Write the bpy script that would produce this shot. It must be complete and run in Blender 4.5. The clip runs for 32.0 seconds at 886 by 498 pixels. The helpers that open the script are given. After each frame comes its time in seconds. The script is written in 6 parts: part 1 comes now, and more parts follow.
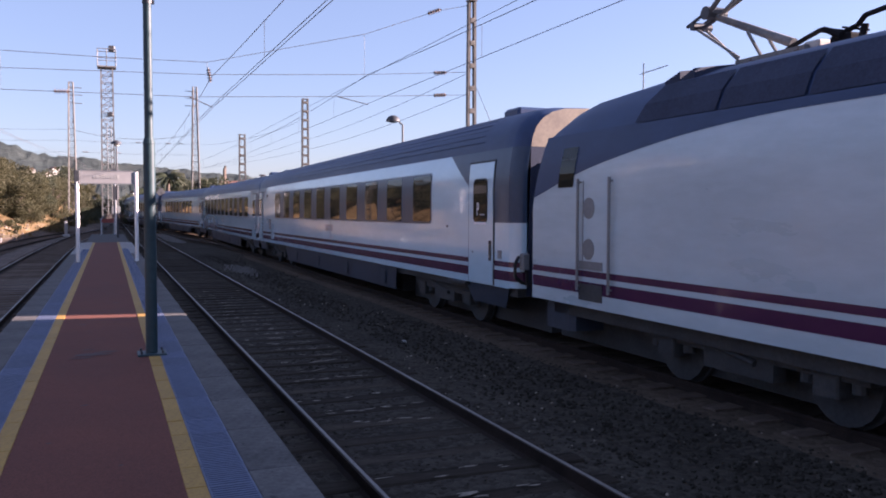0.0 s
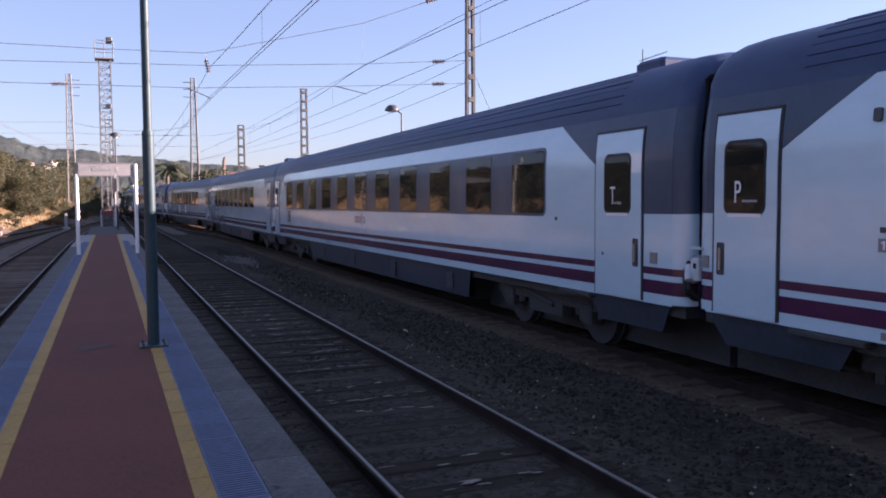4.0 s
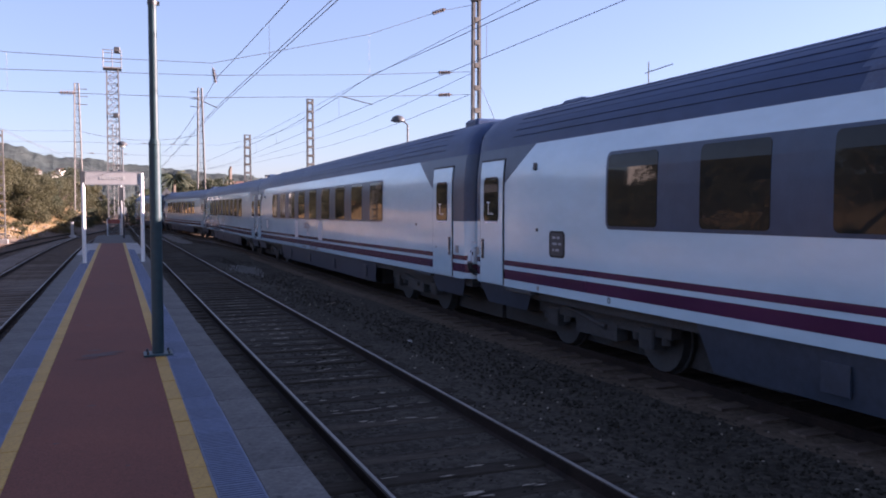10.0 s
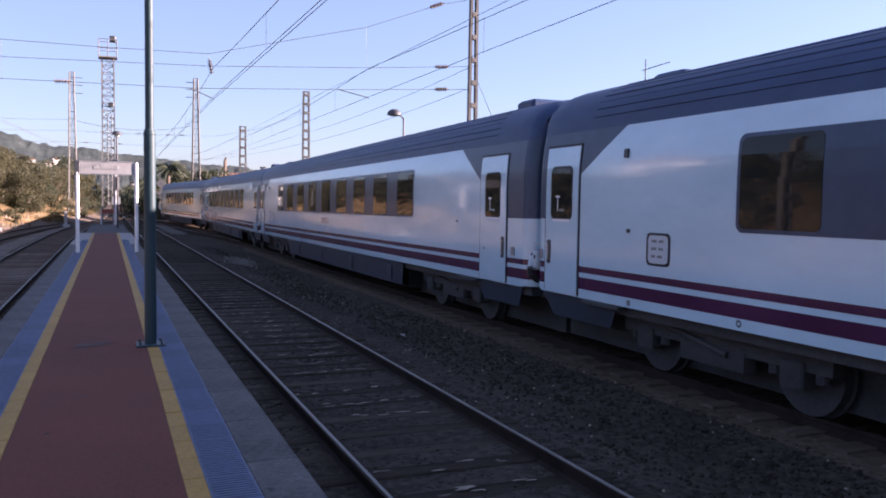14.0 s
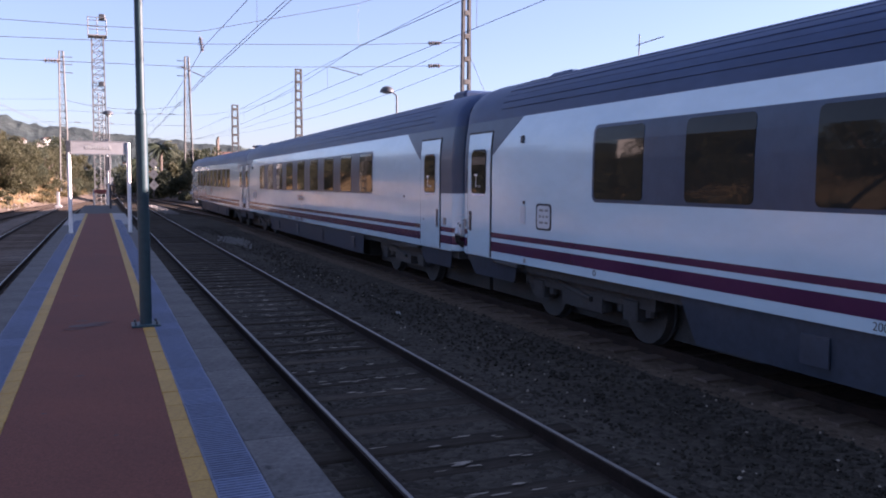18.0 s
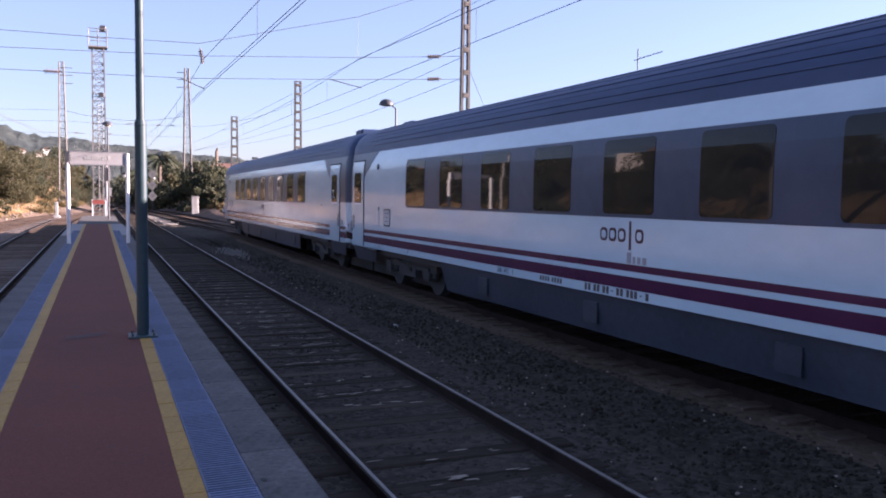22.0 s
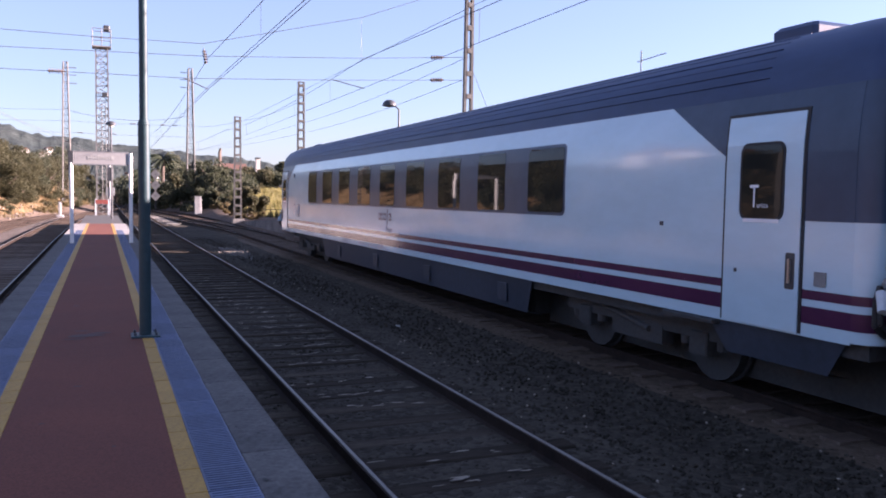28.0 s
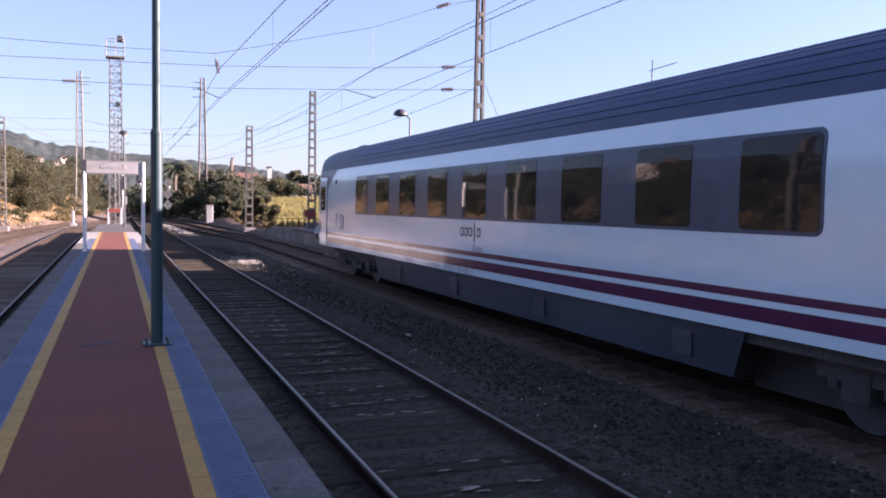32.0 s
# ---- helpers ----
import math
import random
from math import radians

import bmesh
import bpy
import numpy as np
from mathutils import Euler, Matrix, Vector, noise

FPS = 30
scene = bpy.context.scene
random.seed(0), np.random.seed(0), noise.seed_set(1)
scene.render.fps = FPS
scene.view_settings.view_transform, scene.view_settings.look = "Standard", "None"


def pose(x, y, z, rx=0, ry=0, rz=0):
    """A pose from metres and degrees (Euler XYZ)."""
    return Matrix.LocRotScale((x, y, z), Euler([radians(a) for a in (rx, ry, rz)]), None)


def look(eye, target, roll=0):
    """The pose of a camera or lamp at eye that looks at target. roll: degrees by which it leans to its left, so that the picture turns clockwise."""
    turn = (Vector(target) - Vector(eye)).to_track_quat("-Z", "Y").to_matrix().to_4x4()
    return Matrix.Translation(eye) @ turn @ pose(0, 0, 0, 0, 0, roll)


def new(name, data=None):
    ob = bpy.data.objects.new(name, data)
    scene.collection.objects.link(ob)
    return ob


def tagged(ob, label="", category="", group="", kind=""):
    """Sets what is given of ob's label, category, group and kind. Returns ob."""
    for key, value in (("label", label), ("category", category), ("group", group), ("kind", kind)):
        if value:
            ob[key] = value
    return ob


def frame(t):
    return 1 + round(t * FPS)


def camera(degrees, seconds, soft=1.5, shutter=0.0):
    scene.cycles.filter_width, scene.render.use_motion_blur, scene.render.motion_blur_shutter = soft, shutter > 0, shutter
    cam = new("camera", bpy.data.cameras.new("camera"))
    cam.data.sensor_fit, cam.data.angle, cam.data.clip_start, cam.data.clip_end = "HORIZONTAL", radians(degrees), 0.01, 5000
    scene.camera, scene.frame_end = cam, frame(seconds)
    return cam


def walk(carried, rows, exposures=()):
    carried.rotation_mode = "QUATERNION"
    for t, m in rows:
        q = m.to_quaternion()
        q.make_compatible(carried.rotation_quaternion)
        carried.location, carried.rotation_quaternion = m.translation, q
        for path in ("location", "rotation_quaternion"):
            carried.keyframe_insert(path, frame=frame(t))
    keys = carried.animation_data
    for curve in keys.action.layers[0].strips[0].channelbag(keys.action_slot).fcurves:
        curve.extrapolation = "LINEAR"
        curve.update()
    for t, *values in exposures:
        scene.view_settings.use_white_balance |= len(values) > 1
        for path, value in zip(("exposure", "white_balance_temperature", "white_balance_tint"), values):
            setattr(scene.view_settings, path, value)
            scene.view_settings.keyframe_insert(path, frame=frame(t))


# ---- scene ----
cam = camera(56.8, 32.0, 1.9)
PATH = [
    (0.0, 87.14, -0.20, -22.21),
    (0.5, 87.18, -0.32, -22.34),
    (1.0, 87.16, -0.63, -22.70),
    (1.5, 86.94, -0.17, -22.24),
    (2.0, 86.47, -0.06, -22.52),
    (2.5, 86.54, 0.07, -22.52),
    (3.0, 86.57, 0.17, -22.11),
    (3.5, 86.53, 0.33, -21.89),
    (4.0, 86.38, 0.34, -22.22),
    (4.5, 86.46, 0.45, -22.23),
    (6.5, 86.65, -0.11, -22.24),
    (7.0, 86.74, -0.07, -22.25),
    (7.5, 86.33, -0.02, -21.75),
    (8.0, 86.45, 0.09, -21.51),
    (8.5, 86.64, 0.08, -21.69),
    (9.0, 86.76, 0.20, -22.05),
    (9.5, 86.97, 0.07, -21.89),
    (10.0, 87.12, -0.00, -21.85),
    (10.5, 86.86, -0.19, -21.44),
    (11.0, 86.98, -0.45, -22.08),
    (11.5, 87.05, -0.75, -22.42),
    (12.0, 86.87, -0.81, -22.35),
    (12.5, 86.52, -0.74, -22.22),
    (13.0, 86.58, -0.54, -22.28),
    (13.5, 86.65, -0.71, -22.25),
    (15.5, 87.03, -0.93, -22.18),
    (16.0, 86.91, -1.10, -22.26),
    (16.5, 86.35, -1.09, -22.25),
    (17.0, 85.90, -0.95, -22.24),
    (17.5, 85.46, -0.74, -22.60),
    (18.0, 85.18, -0.36, -22.62),
    (18.5, 85.46, -0.35, -22.72),
    (19.0, 85.91, -0.23, -22.55),
    (19.5, 86.27, -0.13, -22.37),
    (20.0, 86.66, -0.21, -22.29),
    (20.5, 86.53, -0.69, -22.42),
    (21.0, 86.26, -0.82, -22.36),
    (21.5, 86.13, -0.75, -22.56),
    (22.0, 86.07, -0.73, -22.72),
    (22.5, 85.90, -0.89, -22.71),
    (23.0, 86.07, -0.90, -22.52),
    (23.5, 86.33, -0.76, -22.84),
    (24.0, 86.52, -1.00, -22.91),
    (24.5, 86.32, -0.90, -22.78),
    (25.0, 86.42, -0.84, -22.87),
    (25.5, 86.12, -0.73, -22.49),
    (27.5, 86.01, -0.87, -22.68),
    (28.0, 86.13, -0.93, -22.53),
    (28.5, 86.18, -0.92, -22.27),
    (29.0, 86.45, -1.04, -22.41),
    (29.5, 86.61, -1.15, -22.39),
    (30.0, 86.82, -1.16, -22.25),
    (30.5, 86.88, -1.16, -22.15),
    (31.0, 86.61, -1.05, -21.85),
    (31.5, 86.63, -0.92, -21.83),
    (32.0, 86.75, -0.99, -21.78),
]
EYE = (0.0, 0.0, 2.15)
walk(cam, [(t, pose(*EYE, a, b, c)) for t, a, b, c in PATH], [(0.0, 2.37, 5750, 36), (10.0, 2.47, 5700, 36), (20.0, 2.58, 5650, 36), (32.0, 2.62, 5650, 36)])

# metres that the train has gone, second by second
TRAVEL = [0.03, 7.77, 15.50, 23.21, 30.94, 38.80, 46.71, 54.52, 62.41, 70.16, 77.70, 85.24, 92.89, 100.14, 106.94, 113.48, 119.64, 125.39, 130.84, 136.02, 140.97, 145.68, 150.04, 153.93, 157.25, 160.05, 162.54, 164.74, 166.60, 168.09, 169.26, 170.33, 171.15]
# ---------------- light ----------------
SUN_EL, SUN_AZ = 15.8, 101.5          # degrees; azimuth clockwise from the track's direction
world = bpy.data.worlds.new("sky")
scene.world = world
world.use_nodes = True
wn, wl = world.node_tree.nodes, world.node_tree.links
sky = wn.new("ShaderNodeTexSky")
sky.sky_type, sky.sun_disc = "NISHITA", False
sky.sun_elevation, sky.sun_rotation = radians(SUN_EL), radians(SUN_AZ)
sky.altitude, sky.air_density, sky.dust_density, sky.ozone_density = 20, 1.0, 0.6, 1.5
haze = wn.new("ShaderNodeMix")
haze.data_type = "RGBA"
haze.inputs["Factor"].default_value = 0.4
haze.inputs[7].default_value = (2.35, 2.9, 3.5, 1)
wl.new(sky.outputs[0], haze.inputs[6])
wl.new(haze.outputs[2], wn["Background"].inputs[0])
wn["Background"].inputs[1].default_value = 0.04
sun = new("sun", bpy.data.lights.new("sun", "SUN"))
sun.data.energy, sun.data.angle, sun.data.color = 5.8, radians(0.53), (1.0, 0.80, 0.58)
sd = Vector((math.sin(radians(SUN_AZ)) * math.cos(radians(SUN_EL)), math.cos(radians(SUN_AZ)) * math.cos(radians(SUN_EL)), math.sin(radians(SUN_EL))))
sun.matrix_world = look(sd * 60, (0, 0, 0))


# ---------------- mesh helpers ----------------
class Geo:
    """Collects vertices and faces of one part."""

    def __init__(self):
        self.v, self.f = [], []

    def face(self, pts):
        n = len(self.v)
        self.v += [tuple(p) for p in pts]
        self.f.append(tuple(range(n, n + len(pts))))
        return self

    def box(self, x0, x1, y0, y1, z0, z1, c=0.0):
        """A box; c chamfers its four upright edges and its top."""
        if c > 0:
            ring = [(x0 + c, y0), (x1 - c, y0), (x1, y0 + c), (x1, y1 - c), (x1 - c, y1), (x0 + c, y1), (x0, y1 - c), (x0, y0 + c)]
            mx, my = (x0 + x1) / 2, (y0 + y1) / 2
            kx, ky = 1 - 2 * c / (x1 - x0), 1 - 2 * c / (y1 - y0)
            top = [(mx + (a - mx) * kx, my + (b - my) * ky) for a, b in ring]
            n = len(self.v)
            self.v += [(a, b, z0) for a, b in ring] + [(a, b, z1 - c) for a, b in ring] + [(a, b, z1) for a, b in top]
            for k in range(8):
                j = (k + 1) % 8
                self.f.append((n + k, n + j, n + 8 + j, n + 8 + k))
                self.f.append((n + 8 + k, n + 8 + j, n + 16 + j, n + 16 + k))
            self.f.append(tuple(n + 16 + k for k in range(8)))
            self.f.append(tuple(n + 7 - k for k in range(8)))
            return self
        n = len(self.v)
        self.v += [(x0, y0, z0), (x1, y0, z0), (x1, y1, z0), (x0, y1, z0), (x0, y0, z1), (x1, y0, z1), (x1, y1, z1), (x0, y1, z1)]
        for q in ((3, 2, 1, 0), (4, 5, 6, 7), (0, 1, 5, 4), (1, 2, 6, 5), (2, 3, 7, 6), (3, 0, 4, 7)):
            self.f.append(tuple(n + k for k in q))
        return self

    def bar(self, p, q, r, r2=None, k=6, caps=True):
        p, q = Vector(p), Vector(q)
        r2 = r if r2 is None else r2
        d = (q - p).normalized()
        a = d.orthogonal().normalized()
        b = d.cross(a)
        n = len(self.v)
        for o, rr in ((p, r), (q, r2)):
            for i in range(k):
                w = 2 * math.pi * i / k
                self.v.append(tuple(o + (a * math.cos(w) + b * math.sin(w)) * rr))
        for i in range(k):
            j = (i + 1) % k
            self.f.append((n + i, n + j, n + k + j, n + k + i))
        if caps:
            self.f.append(tuple(n + k - 1 - i for i in range(k)))
            self.f.append(tuple(n + k + i for i in range(k)))
        return self

    def beam(self, p, q, w, h):
        """A straight square-edged bar from p to q, w wide and h high."""
        p, q = Vector(p), Vector(q)
        d = (q - p).normalized()
        a = d.cross(Vector((0, 0, 1)))
        a = a.normalized() if a.length > 0.01 else Vector((1, 0, 0))
        b = a.cross(d)
        n = len(self.v)
        for o in (p, q):
            for s, u in ((-1, -1), (1, -1), (1, 1), (-1, 1)):
                self.v.append(tuple(o + a * (s * w / 2) + b * (u * h / 2)))
        for f in ((0, 1, 5, 4), (1, 2, 6, 5), (2, 3, 7, 6), (3, 0, 4, 7), (3, 2, 1, 0), (4, 5, 6, 7)):
            self.f.append(tuple(n + i for i in f))
        return self

    def dome(self, c, r, h, k=12, rings=4):
        n = len(self.v)
        for j in range(rings):
            a = j / rings * math.pi / 2
            for i in range(k):
                w = 2 * math.pi * i / k
                self.v.append((c[0] + r * math.cos(a) * math.cos(w), c[1] + r * math.cos(a) * math.sin(w), c[2] + h * math.sin(a)))
        self.v.append((c[0], c[1], c[2] + h))
        for j in range(rings - 1):
            for i in range(k):
                m = (i + 1) % k
                self.f.append((n + j * k + i, n + j * k + m, n + (j + 1) * k + m, n + (j + 1) * k + i))
        t = n + rings * k
        for i in range(k):
            self.f.append((n + (rings - 1) * k + i, n + (rings - 1) * k + (i + 1) % k, t))
        self.f.append(tuple(n + k - 1 - i for i in range(k)))
        return self

    def sweep(self, section, rows):
        """Sweeps a section of (across, up) along rows of (x, y, z, sideways unit vector)."""
        n, k = len(self.v), len(section)
        for x, y, z, sx, sy in rows:
            for a, b in section:
                self.v.append((x + sx * a, y + sy * a, z + b))
        for r in range(len(rows) - 1):
            for i in range(k):
                j = (i + 1) % k
                self.f.append((n + r * k + i, n + r * k + j, n + (r + 1) * k + j, n + (r + 1) * k + i))
        self.f.append(tuple(n + k - 1 - i for i in range(k)))
        self.f.append(tuple(n + (len(rows) - 1) * k + i for i in range(k)))
        return self

    def mesh(self, name, mat, smooth=False):
        me = bpy.data.meshes.new(name)
        me.from_pydata(self.v, [], self.f)
        me.materials.append(mat)
        if smooth:
            bm = bmesh.new()
            bm.from_mesh(me)
            bmesh.ops.remove_doubles(bm, verts=bm.verts, dist=1e-4)
            bm.to_mesh(me)
            bm.free()
            me.polygons.foreach_set("use_smooth", [True] * len(me.polygons))
            me.set_sharp_from_angle(angle=radians(40))
        me.update()
        return me


def part(name, geo, mat, parent=None, label="", smooth=False):
    me = geo if isinstance(geo, bpy.types.Mesh) else geo.mesh(name, mat, smooth)
    ob = new(name, me)
    ob.parent = parent
    if label:
        ob["label"] = label
    return ob


def thing(name, label, category, at=None, group=""):
    ob = new(name)
    ob.empty_display_size = 0.3
    if at is not None:
        ob.matrix_basis = at
    return tagged(ob, label, category, group)


# ---------------- materials ----------------
def surf(name, c1, c2, scale=1.0, rough=0.7, bump=0.0, fine=14.0, metal=0.0, stretch=(1, 1, 1), vary=0.25, lo=0.35, hi=0.65, coat=0.0, rand=0.0, dist=0.01, spec=0.5):
    m = bpy.data.materials.new(name)
    m.use_nodes = True
    n, l = m.node_tree.nodes, m.node_tree.links
    p = n["Principled BSDF"]
    tc, mp = n.new("ShaderNodeTexCoord"), n.new("ShaderNodeMapping")
    mp.inputs["Scale"].default_value = stretch
    l.new(tc.outputs["Object"], mp.inputs[0])
    big, small = n.new("ShaderNodeTexNoise"), n.new("ShaderNodeTexNoise")
    for t, s, d in ((big, scale, 6), (small, scale * fine, 5)):
        t.inputs["Scale"].default_value, t.inputs["Detail"].default_value, t.inputs["Roughness"].default_value = s, d, 0.62
        l.new(mp.outputs[0], t.inputs["Vector"])
    ramp = n.new("ShaderNodeValToRGB")
    ramp.color_ramp.elements[0].position, ramp.color_ramp.elements[1].position = lo, hi
    ramp.color_ramp.elements[0].color, ramp.color_ramp.elements[1].color = (*c1, 1), (*c2, 1)
    l.new(big.outputs[0], ramp.inputs[0])
    hsv = n.new("ShaderNodeHueSaturation")
    mr = n.new("ShaderNodeMapRange")
    mr.inputs[1].default_value, mr.inputs[2].default_value, mr.inputs[3].default_value, mr.inputs[4].default_value = 0.3, 0.7, 1 - vary, 1 + vary
    l.new(small.outputs[0], mr.inputs[0])
    val = mr.outputs[0]
    if rand:
        oi, mr2, mul = n.new("ShaderNodeObjectInfo"), n.new("ShaderNodeMapRange"), n.new("ShaderNodeMath")
        mr2.inputs[3].default_value, mr2.inputs[4].default_value = 1 - rand, 1 + rand
        l.new(oi.outputs["Random"], mr2.inputs[0])
        mul.operation = "MULTIPLY"
        l.new(val, mul.inputs[0]), l.new(mr2.outputs[0], mul.inputs[1])
        val = mul.outputs[0]
    l.new(val, hsv.inputs["Value"])
    l.new(ramp.outputs[0], hsv.inputs["Color"])
    l.new(hsv.outputs[0], p.inputs["Base Color"])
    rr = n.new("ShaderNodeMapRange")
    rr.inputs[3].default_value, rr.inputs[4].default_value = max(0.02, rough - min(0.12, rough * 0.4)), min(1, rough + min(0.12, rough * 0.4))
    l.new(big.outputs[0], rr.inputs[0])
    l.new(rr.outputs[0], p.inputs["Roughness"])
    p.inputs["Metallic"].default_value = metal
    p.inputs["Coat Weight"].default_value, p.inputs["Coat Roughness"].default_value = coat, 0.06
    p.inputs["Specular IOR Level"].default_value = spec
    if bump:
        b = n.new("ShaderNodeBump")
        b.inputs["Strength"].default_value, b.inputs["Distance"].default_value = bump, dist
        l.new(small.outputs[0], b.inputs["Height"])
        l.new(b.outputs[0], p.inputs["Normal"])
    return m


def leafy(name, c1, c2, c3):
    """Leaves: each clump of its own tint, some light through them."""
    m = bpy.data.materials.new(name)
    m.use_nodes = True
    n, l = m.node_tree.nodes, m.node_tree.links
    p = n["Principled BSDF"]
    g, ramp = n.new("ShaderNodeNewGeometry"), n.new("ShaderNodeValToRGB")
    ramp.color_ramp.elements[0].color, ramp.color_ramp.elements[1].color = (*c1, 1), (*c3, 1)
    e = ramp.color_ramp.elements.new(0.55)
    e.color = (*c2, 1)
    l.new(g.outputs["Random Per Island"], ramp.inputs[0])
    l.new(ramp.outputs[0], p.inputs["Base Color"])
    p.inputs["Roughness"].default_value = 0.6
    p.inputs["Specular IOR Level"].default_value = 0.25
    tr, mix = n.new("ShaderNodeBsdfTranslucent"), n.new("ShaderNodeMixShader")
    l.new(ramp.outputs[0], tr.inputs[0])
    mix.inputs[0].default_value = 0.5
    l.new(p.outputs[0], mix.inputs[1]), l.new(tr.outputs[0], mix.inputs[2])
    l.new(mix.outputs[0], n["Material Output"].inputs[0])
    return m


def stony(name, c1, c2, scale, rough=0.9, bump=0.6, dist=0.03):
    """Loose stones: cells of their own tint with dark joints."""
    m = bpy.data.materials.new(name)
    m.use_nodes = True
    n, l = m.node_tree.nodes, m.node_tree.links
    p = n["Principled BSDF"]
    tc, vo, ve, no = n.new("ShaderNodeTexCoord"), n.new("ShaderNodeTexVoronoi"), n.new("ShaderNodeTexVoronoi"), n.new("ShaderNodeTexNoise")
    vo.inputs["Scale"].default_value = ve.inputs["Scale"].default_value = scale
    ve.feature = "DISTANCE_TO_EDGE"
    no.inputs["Scale"].default_value, no.inputs["Detail"].default_value = 0.35, 6
    for t in (vo, ve, no):
        l.new(tc.outputs["Object"], t.inputs["Vector"])
    sp, ramp, ad = n.new("ShaderNodeSeparateColor"), n.new("ShaderNodeValToRGB"), n.new("ShaderNodeMath")
    l.new(vo.outputs["Color"], sp.inputs[0])
    ad.operation = "MULTIPLY_ADD"
    ad.inputs[1].default_value = 0.5
    l.new(sp.outputs[0], ad.inputs[0]), l.new(no.outputs[0], ad.inputs[2])
    ramp.color_ramp.elements[0].position, ramp.color_ramp.elements[1].position = 0.35, 1.0
    ramp.color_ramp.elements[0].color, ramp.color_ramp.elements[1].color = (*c1, 1), (*c2, 1)
    l.new(ad.outputs[0], ramp.inputs[0])
    l.new(ramp.outputs[0], p.inputs["Base Color"])
    p.inputs["Roughness"].default_value = rough
    p.inputs["Specular IOR Level"].default_value = 0.05
    b, mr = n.new("ShaderNodeBump"), n.new("ShaderNodeMapRange")
    mr.inputs[2].default_value = 0.25
    l.new(ve.outputs["Distance"], mr.inputs[0])
    b.inputs["Strength"].default_value, b.inputs["Distance"].default_value = bump, dist
    l.new(mr.outputs[0], b.inputs["Height"])
    l.new(b.outputs[0], p.inputs["Normal"])
    return m


M_WHITE = surf("train white paint", (0.395, 0.548, 0.64), (0.455, 0.617, 0.708), 0.5, 0.16, vary=0.03, fine=9, stretch=(1, 0.6, 1.6), coat=0.5)
M_LOCO = surf("weathered locomotive white", (0.345, 0.43, 0.475), (0.42, 0.51, 0.555), 0.6, 0.3, vary=0.05, fine=9, stretch=(1, 0.5, 2.0), coat=0.25)
M_GREY = surf("train grey paint", (0.027, 0.049, 0.088), (0.041, 0.066, 0.111), 0.6, 0.35, vary=0.08, fine=8, coat=0.1, spec=0.3)
M_ROOF = surf("train roof paint", (0.024, 0.044, 0.102), (0.039, 0.067, 0.14), 0.45, 0.45, vary=0.12, fine=10, stretch=(2, 0.4, 1), spec=0.28)
M_PURPLE = surf("purple paint", (0.05, 0.013, 0.045), (0.068, 0.017, 0.058), 0.8, 0.2, vary=0.05, coat=0.4)
M_GLASS = surf("tinted glass", (0.0135, 0.0145, 0.0135), (0.022, 0.0235, 0.021), 0.7, 0.025, vary=0.05, lo=0.3, spec=0.2)
M_SKIRT = surf("skirt paint", (0.022, 0.033, 0.052), (0.037, 0.05, 0.074), 0.7, 0.5, bump=0.05, vary=0.2)
M_UNDER = surf("underframe grime", (0.024, 0.026, 0.028), (0.045, 0.046, 0.046), 1.5, 0.8, bump=0.2)
M_GRILLE = surf("grille paint", (0.026, 0.034, 0.06), (0.038, 0.048, 0.08), 2, 0.7, vary=0.2, spec=0.15)
M_RUBBER = surf("black rubber", (0.012, 0.012, 0.013), (0.02, 0.02, 0.022), 3, 0.7)
M_BELLOWS = surf("bellows rubber", (0.014, 0.014, 0.016), (0.02, 0.02, 0.022), 3, 0.95, spec=0.05)
M_SUNHOOD = surf("sunlit coach hood", (0.16, 0.13, 0.10), (0.24, 0.20, 0.15), 1.5, 0.6, vary=0.15)
M_TAR = surf("dark worn concrete", (0.03, 0.03, 0.031), (0.05, 0.049, 0.048), 1, 0.9, bump=0.3)
M_ROCK = surf("sandstone rock", (0.12, 0.095, 0.075), (0.2, 0.168, 0.135), 3, 0.9, vary=0.3)
M_MARK = surf("dark lettering", (0.03, 0.012, 0.03), (0.045, 0.018, 0.042), 3, 0.4, vary=0.05)
M_PEEL = surf("flaking paint", (0.06, 0.064, 0.07), (0.105, 0.108, 0.112), 4, 0.7, vary=0.3)
M_PALE = surf("pale lettering", (0.22, 0.24, 0.28), (0.28, 0.30, 0.34), 3, 0.4, vary=0.05)
M_LETTER = surf("white lettering", (0.7, 0.7, 0.72), (0.75, 0.75, 0.77), 3, 0.4, vary=0.05)
M_CHROME = surf("worn steel", (0.35, 0.35, 0.36), (0.5, 0.5, 0.5), 4, 0.35, metal=0.9)
M_ASPH = surf("red asphalt", (0.118, 0.0435, 0.031), (0.155, 0.0585, 0.041), 0.8, 0.9, bump=0.35, fine=90, vary=0.28, lo=0.3, hi=0.7, dist=0.006, spec=0.2)
M_STAIN = surf("dark stain", (0.055, 0.023, 0.019), (0.075, 0.031, 0.025), 5, 0.8, vary=0.3)
M_SUNPAVE = surf("pale sunlit tiles", (0.22, 0.21, 0.20), (0.31, 0.295, 0.28), 1.2, 0.85, bump=0.2, vary=0.2, spec=0.2)
M_YELLOW = surf("yellow tile", (0.29, 0.16, 0.024), (0.37, 0.215, 0.038), 1.6, 0.7, bump=0.15, fine=30, rand=0.08)
M_BLUE = surf("blue tactile tile", (0.078, 0.098, 0.165), (0.11, 0.135, 0.212), 1.3, 0.62, bump=0.15, fine=20, vary=0.18, rand=0.12)
